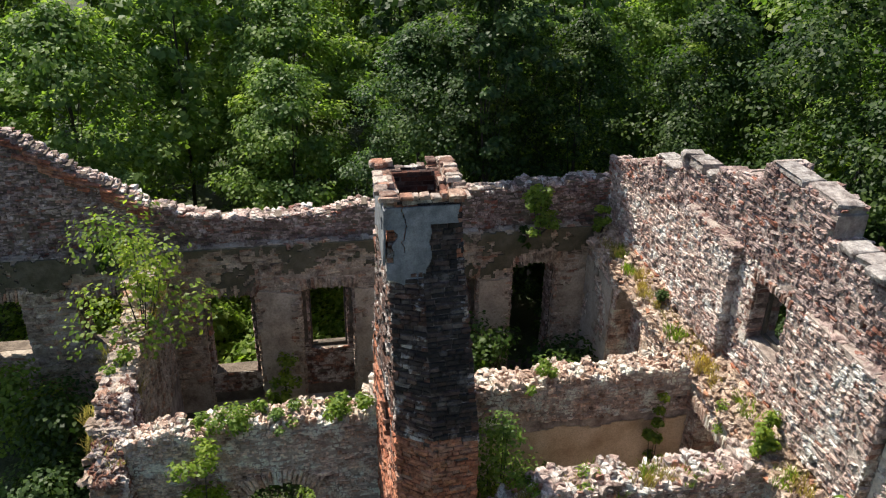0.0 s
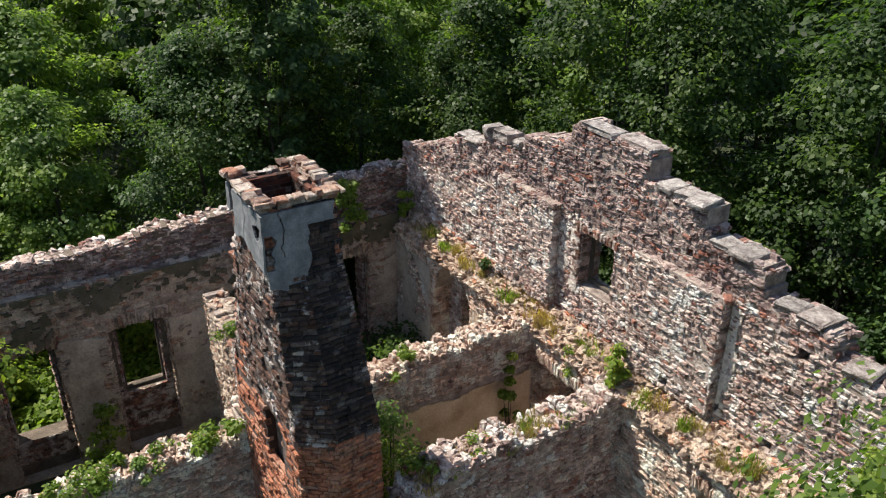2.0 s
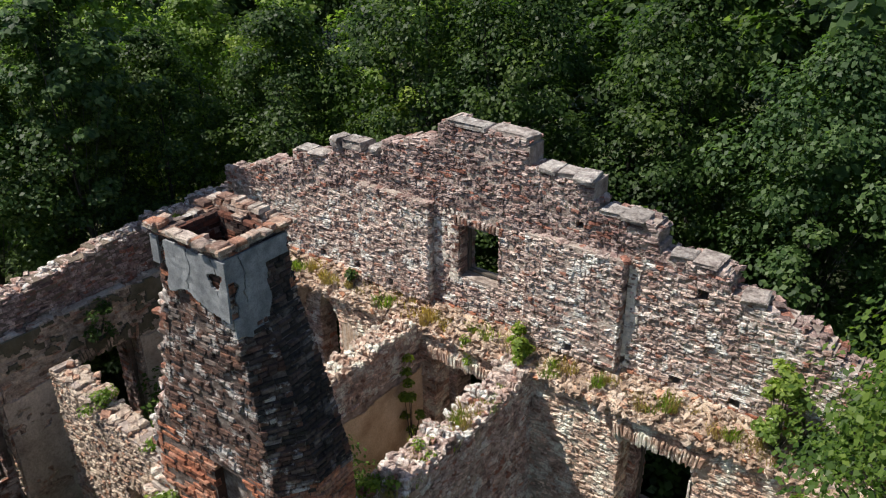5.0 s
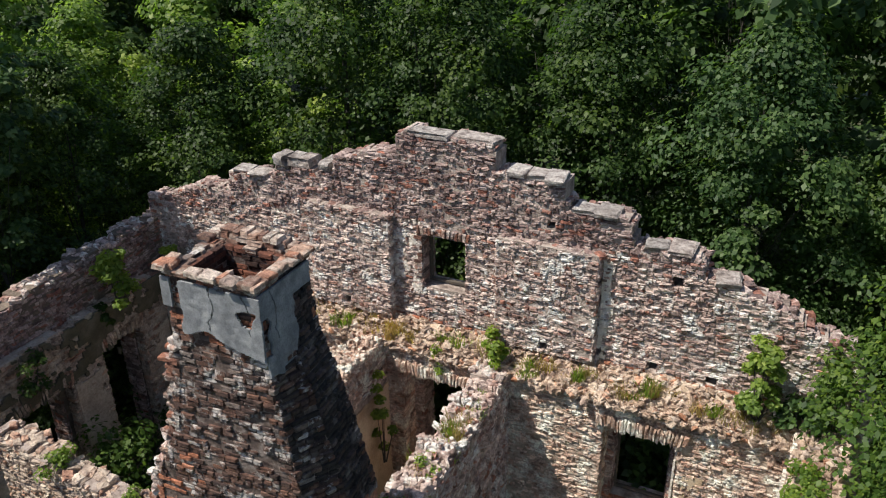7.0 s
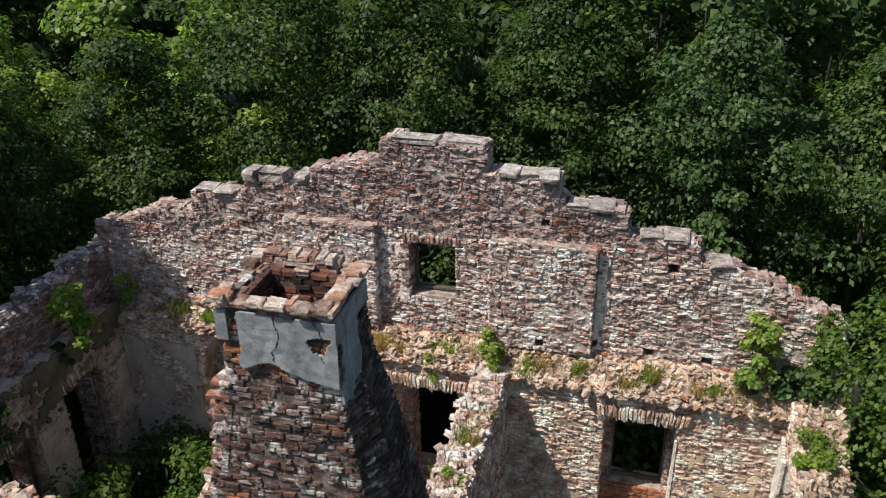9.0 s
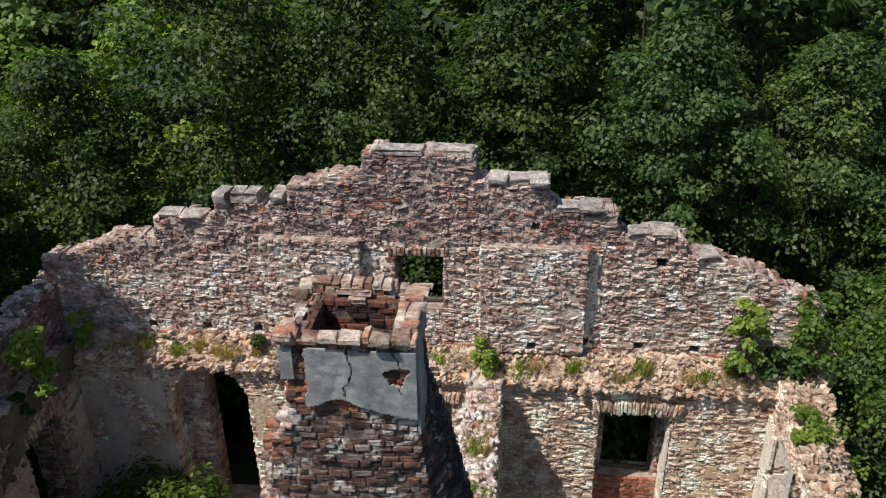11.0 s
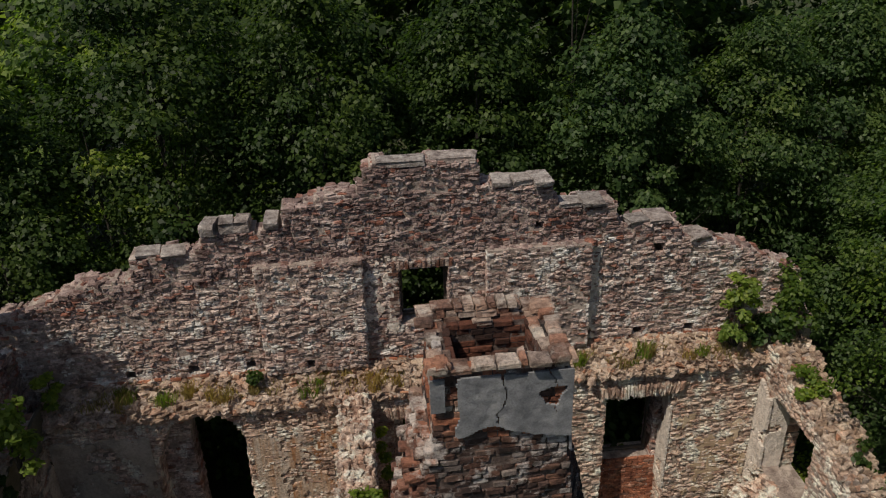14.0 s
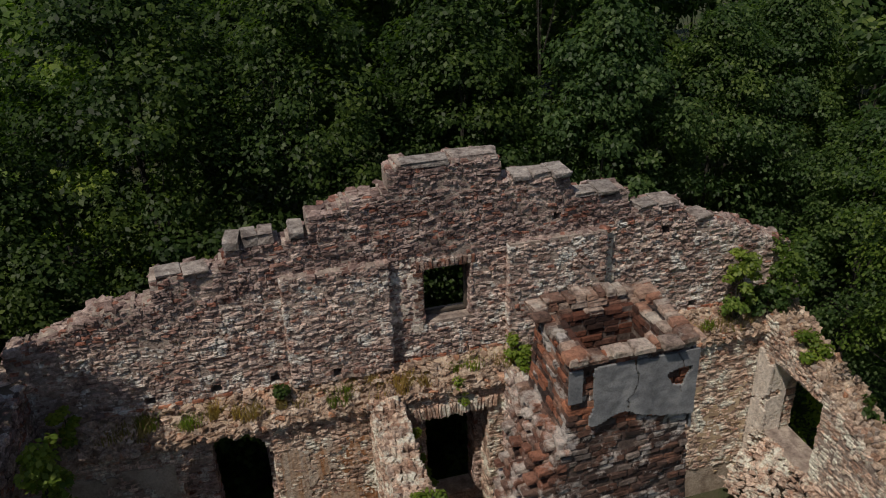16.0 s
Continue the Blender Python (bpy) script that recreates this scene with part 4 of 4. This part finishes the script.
    while z < 9.18:
        for i in range(5):
            p, q = np.array(inner[i]), np.array(inner[(i + 1) % 5])
            length = np.linalg.norm(q - p)
            a = (q - p) / length
            n = np.array((-a[1], a[0]))
            s = -rng.uniform(0, 0.2)
            while s < length:
                w = rng.uniform(0.14, 0.28)
                lo, hi = max(s, 0), min(s + w, length)
                s += w
                if hi - lo > 0.03:
                    flue.add((*(p + a * (lo + hi) / 2 - n * 0.06), z + 0.037), (*a, 0), (*n, 0), (0, 0, 1), (hi - lo - 0.01, 0.07 + rng.uniform(-0.02, 0.03), 0.063))
        z += course
    flue.lay("flue_brick", FLUE, ob, 60, (0, -5.7, 9.2))

    # overhanging rim
    rim = Pieces(WORN)
    for k, (x0, x1, y0, y1, h) in enumerate(((-0.80, 0.57, -6.54, -5.43, 0.07), (-0.87, 0.64, -6.61, -5.37, 0.075), (-0.82, 0.60, -6.56, -5.41, 0.07))):
        z = 9.18 + 0.075 * k
        corners = [np.array(c) for c in ((x0, y0), (x1, y0), (x1, y1), (x0, y1))]
        for i in range(4):
            p, q = corners[i], corners[(i + 1) % 4]
            length = np.linalg.norm(q - p)
            a = (q - p) / length
            n = np.array((a[1], -a[0]))
            s = 0.0
            while s < length - 0.05:
                w = min(rng.uniform(0.08, 0.15) if rng.random() < 0.7 else rng.uniform(0.18, 0.25), length - s)
                gone = (k == 1 and ((i == 3 and 0.3 < s < 0.8) or (i == 0 and 0.15 < s < 0.3))) or (k == 2 and not (i == 2 and 0.25 < s < 1.15))
                if rng.random() > 0.06 and not gone:
                    depth = rng.uniform(0.13, 0.25)
                    c = p + a * (s + w / 2) - n * (depth / 2 + rng.uniform(-0.015, 0.045))
                    tip = rng.normal(0, 0.05)
                    rim.add((*c, z), (*a, tip), (rng.normal(0, 0.04), rng.normal(0, 0.04), 1), (*(-n), 0), (w - 0.014, h * rng.uniform(0.7, 1.1), depth))
                s += w
    rim.lay("rim_brick", RIM, ob, 80)

    # grey render
    def front(s, t):
        z = 8.1 + t
        x = s - 0.82
        low = 8.42 - 0.16 * max(0, x) - 0.06 * max(0, -x - 0.2) + 0.04 * noise.noise((s * 4, 1, 0)) + (0.10 * math.exp(-((x + 0.25) / 0.25) ** 2))
        bare = x < -0.55 + 0.06 * noise.noise((z * 5, 0, 0)) and (-0.68 < x or z < 8.75)
        hole = (x - 0.42) ** 2 / 0.02 + (z - 8.85) ** 2 / 0.012 < 1 + 0.8 * noise.noise((x * 9, z * 9, 0))
        crack = abs(x + 0.1 - 0.09 * noise.noise((z * 4, 4, 0)) - 0.04 * noise.noise((z * 14, 4, 0)) - 0.1 * (z - 8.8)) < 0.010 and z > 8.55
        crack2 = abs(x - 0.44 - 0.13 * noise.noise((z * 3, 7, 0)) - 0.05 * noise.noise((z * 12, 7, 0))) < 0.009 and z > 8.62
        return z > low and z < 9.14 + 0.04 * noise.noise((s * 6, 3, 0)) and not (bare or hole or crack or crack2)

    def side(s, t):
        z = 8.0 + t
        low = 8.02 + 0.35 * max(0, 0.22 - s) + 0.05 * noise.noise((s * 5, 5, 0))
        right = 0.78 + 0.10 * noise.noise((z * 3, 11, 0)) - (0.18 if z < 8.9 else -0.2)
        hole = s < 0.11 + 0.08 * noise.noise((z * 6, 2, 0)) and 8.35 < z < 8.85
        crack = abs(s - 0.25 - 0.10 * noise.noise((z * 4, 9, 0)) - 0.04 * noise.noise((z * 13, 9, 0))) < 0.009 and z > 8.5
        return z > low and s < right and z < 9.15 and not (hole or crack)

    sheet("render", (-0.82, -6.535, 8.1), X, (0, 0.02, 1), (0, -1, 0), 1.44, 1.05, 0.03, front, PLASTER_GREY, ob, "cracked grey cement render", 0.016)
    sheet("render", (0.625, -6.515, 8.0), Y, (-0.06, 0, 1), X, 1.06, 1.18, 0.03, side, PLASTER_GREY, ob, "cracked grey cement render", 0.016)


chimney()

# ---- plants ----
def leaf_cloud(seed, centres, radii, counts, size, flat=0.7, droop=0.25):
    """Leaves scattered in clumps: two-triangle folded blades."""
    r = np.random.default_rng(seed)
    which = np.repeat(np.arange(len(centres)), counts)
    n = len(which)
    d = r.normal(size=(n, 3))
    d /= np.linalg.norm(d, axis=1)[:, None]
    rad = r.random(n) ** 0.4
    pos = np.asarray(centres)[which] + d * (np.asarray(radii)[which] * rad)[:, None] * (1, 1, flat)
    around = pos * (1, 1, 0)
    around /= np.linalg.norm(around, axis=1)[:, None] + 0.3
    nor = d * 0.45 + around * 0.45 + r.normal(scale=0.33, size=(n, 3)) + (0, 0, 0.85)
    nor /= np.linalg.norm(nor, axis=1)[:, None]
    t = np.cross(nor, r.normal(size=(n, 3)))
    t /= np.linalg.norm(t, axis=1)[:, None] + 1e-9
    t[:, 2] -= droop
    b = np.cross(nor, t)
    b /= np.linalg.norm(b, axis=1)[:, None] + 1e-9
    ln = size * r.uniform(0.65, 1.35, n)[:, None]
    verts = np.stack([pos - t * ln * 0.5, pos + b * ln * 0.36 + nor * ln * 0.08, pos + t * ln * 0.5, pos - b * ln * 0.36 + nor * ln * 0.08], 1).reshape(-1, 3)
    faces = np.arange(4 * n).reshape(n, 4)
    return verts, faces


def limb(bm, a, b, ra, rb, sides=6):
    a, b = Vector(a), Vector(b)
    q = (b - a).to_track_quat("Z", "Y")
    rings = []
    for p, rr in ((a, ra), (b, rb)):
        rings.append([bm.verts.new(p + q @ Vector((rr * math.cos(2 * math.pi * i / sides), rr * math.sin(2 * math.pi * i / sides), 0))) for i in range(sides)])
    for i in range(sides):
        j = (i + 1) % sides
        bm.faces.new((rings[0][i], rings[0][j], rings[1][j], rings[1][i]))


def fast_mesh(name, verts, faces, mat, parent):
    me = bpy.data.meshes.new(name)
    n = len(faces)
    me.vertices.add(len(verts))
    me.vertices.foreach_set("co", np.asarray(verts, np.float32).ravel())
    me.loops.add(4 * n)
    me.loops.foreach_set("vertex_index", np.asarray(faces, np.int32).ravel())
    me.polygons.add(n)
    me.polygons.foreach_set("loop_start", np.arange(0, 4 * n, 4, dtype=np.int32))
    me.update(calc_edges=True)
    me.materials.append(mat)
    ob = new(name, me)
    ob.parent = parent
    return ob


def tree(seed, height, radius, leaves, size, mat, label, base=0.07):
    r = np.random.default_rng(seed)
    ob = thing("tree", (0, 0, -60), label, "tree", "trees of the wood")
    bm = bmesh.new()
    lean = r.normal(0, 0.25, 2)
    pts = [Vector((lean[0] * f + 0.15 * math.sin(5 * f + seed), lean[1] * f, height * 0.86 * f)) for f in np.linspace(0, 1, 7)]
    r0 = 0.012 * height * (1.0 if leaves > 15000 else 0.5)
    for i in range(6):
        limb(bm, pts[i], pts[i + 1], r0 * (1 - i / 6.6), r0 * (1 - (i + 1) / 6.6), 8)
    clumps = int(leaves / (120 if leaves > 5000 else 55))
    centres, radii = [], []
    while len(centres) < clumps:
        f = base + (1 - base) * r.random() ** 0.8
        env = radius * (math.sin(math.pi * min(1, (f - base) / (1 - base) * 0.86 + 0.14)) ** 0.6)
        ang = r.uniform(0, 2 * math.pi)
        lobes = 1 + 0.22 * math.sin(3 * ang + seed + 5 * f) + 0.12 * math.sin(7 * ang + 9 * f)
        k = env * lobes * r.uniform(0.12, 1.0) ** 0.5
        centres.append((k * math.cos(ang), k * math.sin(ang), height * f))
        radii.append(r.uniform(0.4, 0.95) * radius / 3.2)
    for c in [c for c in centres if c[2] > height * 0.35][:: max(1, clumps // 16)]:
        root = pts[min(5, int(6 * c[2] / height * 0.75))]
        midp = (root + Vector(c)) / 2 + Vector((0, 0, 0.3))
        limb(bm, root, midp, r0 * 0.16, r0 * 0.08, 4)
        limb(bm, midp, c, r0 * 0.08, 0.008, 4)
    part("trunk", bm, BARK, ob)
    v, f = leaf_cloud(seed + 1, centres, radii, np.full(clumps, int(leaves / clumps)), size, 0.55)
    fast_mesh("crown", v, f, mat, ob)
    return ob


def placed_copy(ob, at, turn, size, stretch=1.0):
    c = copy_thing(ob, Matrix.Identity(4))
    c.matrix_basis = Matrix.Translation(at) @ Matrix.Rotation(turn, 4, "Z") @ Matrix.Diagonal((size, size, size * stretch, 1))
    return c


def woods():
    r = np.random.default_rng(11)
    dark, cool, young = "tall broad-leaved tree with a dense dark green crown", "broad-leaved tree with a cool green crown", "sunlit broad-leaved tree with a fresh green crown"
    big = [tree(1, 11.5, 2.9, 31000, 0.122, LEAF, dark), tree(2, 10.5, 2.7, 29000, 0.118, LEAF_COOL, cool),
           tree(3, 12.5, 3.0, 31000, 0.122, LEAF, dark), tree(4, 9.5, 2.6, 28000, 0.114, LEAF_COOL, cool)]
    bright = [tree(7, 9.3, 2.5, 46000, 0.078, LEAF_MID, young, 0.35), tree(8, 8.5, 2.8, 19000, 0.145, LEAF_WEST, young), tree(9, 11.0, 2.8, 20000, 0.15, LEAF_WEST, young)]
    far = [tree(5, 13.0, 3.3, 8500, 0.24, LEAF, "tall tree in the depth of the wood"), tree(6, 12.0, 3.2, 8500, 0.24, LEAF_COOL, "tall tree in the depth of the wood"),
           tree(10, 12.5, 3.4, 8500, 0.24, LEAF_WEST, "tall tree in the depth of the wood, lightened as if sunlit")]
    placed = [(8.9, -3.7), (10.2, 1.4)]
    placed_copy(bright[0], (8.9, -3.4, -0.1), 1.0, 1.0, 1.16)
    placed_copy(big[3], (10.2, 1.4, -0.1), 2.0, 0.85)
    slender = tree(13, 11.6, 1.55, 9000, 0.14, LEAF_COOL, "slender sunlit tree with a high crown", 0.52)
    slender.matrix_world = Matrix.Translation((-9.7, -2.4, -0.1))
    for x, y, k, s in ((-11.4, -4.3, 1, 0.86), (-10.9, -2.6, 0, 0.9), (-10.4, 0.1, 2, 0.76), (-8.6, 2.8, 0, 0.85)):
        placed.append((x, y))
        placed_copy(big[k], (x, y, -0.1), x * 3 + y, s, 1.0)
    for _ in range(16000):
        x, y = r.uniform(-32, 26), r.uniform(-26, 20)
        d = max(-8.2 - x, x - 7.8, y - 0.6)
        west = x < -7.5 and y < 14
        if d < 2.9 or d > (22 if west else 18) or (y < -15 and x > -9) or (x > 7 and y < -0.5):
            continue
        gap = 3.0 if d < 5.5 else (3.7 if d < 11 else 4.6)
        if any((x - a) ** 2 + (y - b) ** 2 < gap ** 2 for a, b in placed):
            continue
        placed.append((x, y))
        glade = x < -9 and -13.5 < y < -7.0
        if glade and d < 4.6:
            continue
        side = 1 if x > 4 else 0
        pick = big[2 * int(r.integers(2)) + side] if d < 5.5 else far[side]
        # West trees take lightened leaves, so their sunlit look lies in the colour.
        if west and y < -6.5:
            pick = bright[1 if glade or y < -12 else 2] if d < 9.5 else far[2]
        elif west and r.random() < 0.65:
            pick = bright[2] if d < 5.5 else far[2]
        s = r.uniform(0.85, 1.1) * (0.86 if d < 3.2 else 1.0) * (1.15 if d > 10 else 1.0)
        placed_copy(pick, (x, y, -0.1), r.uniform(0, 6.28), s, r.uniform(0.95, 1.1))
    deep = [tree(11, 14.0, 4.2, 2800, 0.5, LEAF, "tall tree far back in the wood"), tree(12, 13.0, 4.0, 2800, 0.5, LEAF_WEST, "tall tree far back in the wood")]
    for _ in range(4000):
        x, y = r.uniform(-62, 48), r.uniform(-32, 48)
        d = max(-8.2 - x, x - 7.8, y - 0.6)
        if not (17 if x > -9 else 21) < d < 36 or (x > 0 and y < 6) or (x > -9 and y < 0):
            continue
        if any((x - a) ** 2 + (y - b) ** 2 < 6.3 ** 2 for a, b in placed):
            continue
        placed.append((x, y))
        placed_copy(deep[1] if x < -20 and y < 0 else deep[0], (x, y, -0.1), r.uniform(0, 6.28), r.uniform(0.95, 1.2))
    for x, y in ((10.2, 30), (13.2, 27), (12.6, 33), (7.8, 34)):
        placed_copy(deep[0], (x, y, -0.1), x + y, 1.0)
    for x, y in ((-16, -24), (-9, -27), (-2, -30), (5, -29), (12, -27), (19, -22), (24, -15), (24, -7), (19, -30), (-14, -31)):
        placed_copy(deep[1], (x, y, -0.1), x + y, 0.9)
    far = far + deep
    for t in big + far + bright:
        for o in (*t.children, t):
            bpy.data.objects.remove(o)


woods()


def shrub(at, width, height, leaves, size, mat, label, category="shrub", seed=0, droop=0.25, group="shrubs"):
    r = np.random.default_rng(int(abs(at[0] * 131 + at[1] * 57 + at[2] * 17) * 10) + seed)
    ob = thing("shrub", at, label, category, group)
    bm = bmesh.new()
    leaves, size = int(leaves * 1.5), size * 0.74
    k = max(5, leaves // 60)
    centres = []
    for i in range(k):
        a, f = r.uniform(0, 6.28), r.uniform(0.1, 1.0)
        rad = width / 2 * math.sqrt(r.random()) * (1.1 - 0.5 * f)
        centres.append((rad * math.cos(a), rad * math.sin(a), height * f))
    for c in centres[::3]:
        limb(bm, (c[0] * 0.15, c[1] * 0.15, -0.05), c, 0.018, 0.006, 4)
    part("stem", bm, BARK, ob)
    v, f = leaf_cloud(seed + 5, centres, np.full(k, max(0.12, width * 0.2)), np.full(k, leaves // k), size, 0.8, droop)
    fast_mesh("foliage", v, f, mat, ob)
    return ob


GRASS = {"dry": [], "green": []}


def tuft(at, width, count, height, kind):
    r = np.random.default_rng(int(abs(at[0] * 91 + at[1] * 37) * 10))
    a = r.uniform(0, 6.28, count)
    rad = width / 2 * np.sqrt(r.random(count))
    root = np.stack([rad * np.cos(a), rad * np.sin(a), np.full(count, -0.05)], 1) + at
    lean = r.normal(0, 0.3, (count, 2))
    hgt = height * r.uniform(0.5, 1.2, count)
    tip = root + np.stack([lean[:, 0] * hgt, lean[:, 1] * hgt, hgt], 1)
    side = np.stack([-np.sin(a), np.cos(a), 0 * a], 1) * 0.008
    middle_ = (root + tip) / 2 + (0, 0, 0.03)
    GRASS[kind].append(np.stack([root - side, root + side, middle_ + side, middle_ - side, middle_ - side, middle_ + side, tip + side * 0.2, tip - side * 0.2], 1).reshape(-1, 3))


FRESH, DARK = "fresh green shrub growing on the masonry", "dense green shrub on the ground inside the ruin"
# on the gable ledge and walls
for at, w, hgt, n, s, m in (
        ((5.8, -0.25, 4.7), 0.7, 1.75, 1000, 0.13, LEAF_WEST), ((6.5, -0.25, 4.65), 0.9, 0.8, 600, 0.13, LEAF_COOL), ((0.98, -0.36, 4.45), 0.5, 0.85, 520, 0.11, LEAF_YOUNG_LIT),
        ((-7.25, -1.9, 4.75), 0.9, 1.2, 800, 0.14, LEAF_YOUNG_LIT), ((6.95, -0.15, 4.6), 1.1, 1.7, 800, 0.14, LEAF_MID), ((-7.2, -0.25, 4.75), 0.5, 0.6, 300, 0.12, LEAF_YOUNG_LIT), ((-3.6, -0.2, 4.7), 0.4, 0.3, 180, 0.09, LEAF),
        ((-7.5, -2.2, 4.2), 0.5, 0.6, 260, 0.12, LEAF), ((-7.35, -4.3, 3.9), 0.9, 0.8, 420, 0.11, LEAF), ((-0.2, -0.42, 3.9), 0.25, 0.7, 200, 0.08, LEAF_YOUNG_LIT),
        ((-1.55, -6.9, 4.0), 0.8, 0.6, 260, 0.11, LEAF_YOUNG_LIT), ((-1.6, -7.35, 4.0), 0.8, 0.35, 300, 0.1, LEAF_YOUNG_LIT), ((-1.7, -8.25, 4.0), 0.6, 0.3, 200, 0.1, LEAF_WEST), ((-1.65, -9.15, 4.0), 0.9, 0.45, 380, 0.1, LEAF_YOUNG_LIT), ((-1.7, -7.8, 3.98), 0.7, 0.35, 220, 0.11, LEAF_YOUNG_LIT), ((-1.75, -8.7, 4.0), 0.7, 0.3, 220, 0.11, LEAF_YOUNG_LIT),
        ((-1.6, -9.6, 3.95), 0.6, 0.35, 240, 0.1, LEAF_YOUNG_LIT), ((-1.0, -9.7, 2.3), 1.1, 2.0, 620, 0.12, LEAF_YOUNG_LIT), ((-5.0, -5.6, 4.0), 0.8, 0.25, 260, 0.09, LEAF_YOUNG_LIT),
        ((-3.4, -5.6, 3.75), 0.5, 0.22, 160, 0.09, LEAF_YOUNG_LIT), ((1.0, -3.4, 4.25), 0.5, 0.3, 220, 0.08, LEAF_YOUNG_LIT), ((0.95, -4.4, 4.0), 0.7, 0.4, 320, 0.09, LEAF_YOUNG_LIT),
        ((-1.6, -3.4, 4.3), 0.6, 0.6, 260, 0.1, LEAF_YOUNG_LIT), ((-4.9, -11.1, 4.2), 2.7, 2.7, 1000, 0.15, LEAF_YOUNG_LIT), ((-6.3, -11.2, 4.3), 1.3, 1.5, 300, 0.13, LEAF_YOUNG_LIT), ((-3.4, -11.3, 4.0), 0.7, 0.7, 160, 0.12, LEAF_YOUNG_LIT),
        ((-7.6, -12.3, 4.2), 0.8, 0.8, 300, 0.12, LEAF), ((6.7, -1.5, 4.3), 0.8, 0.6, 360, 0.12, LEAF_YOUNG_LIT), ((6.9, -2.9, 3.7), 0.7, 0.5, 320, 0.12, LEAF)):
    shrub(at, w, hgt, n, s, m, FRESH)
# inside the rooms
for at, w, hgt, n, s, m in (
        ((-6.3, -1.2, 0), 2.2, 2.0, 1500, 0.17, LEAF), ((-5.0, -1.6, 0), 2.2, 2.3, 1500, 0.17, LEAF_MID), ((-6.4, -3.4, 0), 2.2, 2.6, 1500, 0.17, LEAF_MID), ((-4.6, -3.6, 0), 2.4, 2.2, 1900, 0.13, LEAF_MID),
        ((-3.2, -2.0, 0), 2.0, 1.9, 1500, 0.14, LEAF_MID), ((-3.0, -4.2, 0), 1.6, 1.7, 1400, 0.14, LEAF), ((0.0, -4.55, 0), 1.5, 5.0, 2300, 0.10, LEAF_WEST), ((-0.4, -3.5, 0), 1.5, 3.2, 1500, 0.11, LEAF_MID),
        ((0.1, -4.7, 0), 1.2, 3.2, 1200, 0.13, LEAF_YOUNG_LIT), ((-1.2, -1.1, 1.9), 0.5, 2.2, 420, 0.11, LEAF_YOUNG_LIT), ((-0.2, -1.0, 0), 1.2, 1.3, 700, 0.14, LEAF),
        ((-5.6, -13.2, 0), 2.6, 2.2, 2200, 0.18, LEAF), ((-4.0, -13.6, 0), 2.4, 1.4, 1500, 0.17, LEAF_COOL), ((-6.6, -14.6, 0), 2.0, 2.4, 1500, 0.18, LEAF_YOUNG_LIT),
        ((-5.2, -8.6, 0), 2.2, 0.9, 1200, 0.14, LEAF), ((-3.4, -9.8, 0), 1.8, 1.2, 1000, 0.14, LEAF), ((-6.9, -8.4, 0), 0.9, 1.9, 600, 0.13, LEAF_YOUNG_LIT), ((-3.2, -7.4, 0), 1.4, 1.2, 900, 0.13, LEAF_YOUNG_LIT),
        ((2.6, -2.6, 0), 1.4, 0.8, 700, 0.13, LEAF), ((5.2, -2.4, 0), 1.4, 0.7, 700, 0.13, LEAF)):
    shrub(at, w, hgt, n, s, m, DARK, group="shrubs inside the ruin")
# sunlit ground cover beyond the facade windows, its brightness put into the leaf colour
shrub((8.2, -0.7, 0), 1.5, 3.1, 1100, 0.13, LEAF_YOUNG_LIT, "leafy undergrowth along the outer wall", group="undergrowth")
cover = np.random.default_rng(21)
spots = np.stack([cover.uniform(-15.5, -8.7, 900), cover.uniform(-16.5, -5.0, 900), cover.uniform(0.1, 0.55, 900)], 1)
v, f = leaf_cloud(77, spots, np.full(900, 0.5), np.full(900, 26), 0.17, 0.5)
tagged(fast_mesh("ground_cover", v, f, LEAF_YOUNG_LIT, None), "bright green leafy ground cover in a sunlit clearing", "ground cover", kind="stuff")
# undergrowth close outside the walls
ug = np.random.default_rng(3)
for i in range(66):
    if i < 30:
        x, y = ug.uniform(-13.0, -9.2), ug.uniform(-15, 1)
    else:
        x, y = ug.uniform(-8.5, 8.0), ug.uniform(1.5, 3.6)
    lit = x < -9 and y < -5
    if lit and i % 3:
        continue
    # undergrowth in the clearing gets the brighter leaf so that it looks sunlit
    shrub((x, y, 0), ug.uniform(1.6, 2.6), ug.uniform(1.2, 2.8) * (0.55 if lit else 1.3), 620, 0.26, LEAF_YOUNG_LIT if lit else LEAF, "leafy undergrowth along the outer wall", group="undergrowth", seed=i)
# dry grass
for i in range(64):
    x = ug.uniform(-6.8, 6.3)
    tuft((x, ug.uniform(-0.35, 0.0), 4.55 + 0.2 * ug.random()), ug.uniform(0.2, 0.6), int(ug.integers(40, 120)), ug.uniform(0.1, 0.26), "dry" if ug.random() < 0.7 else "green")
for i in range(30):
    x = ug.uniform(-6.5, -1.3)
    tuft((x, -11.27 + ug.normal(0, 0.15), 4.3 - 0.12 * (x + 7)), ug.uniform(0.3, 0.7), 130, ug.uniform(0.2, 0.45), "dry")
for i in range(24):
    tuft((1.0 + ug.normal(0, 0.15), ug.uniform(-4.6, -0.6), 4.28), ug.uniform(0.2, 0.45), 70, ug.uniform(0.1, 0.22), "dry" if ug.random() < 0.5 else "green")
for kind, mat, label in (("dry", STRAW, "dry straw-coloured grass on the wall tops"), ("green", LEAF_YOUNG_LIT, "short green grass on the wall tops")):
    v = np.concatenate(GRASS[kind])
    tagged(fast_mesh("grass", v, np.arange(len(v)).reshape(-1, 4), mat, None), label, "grass", kind="stuff")
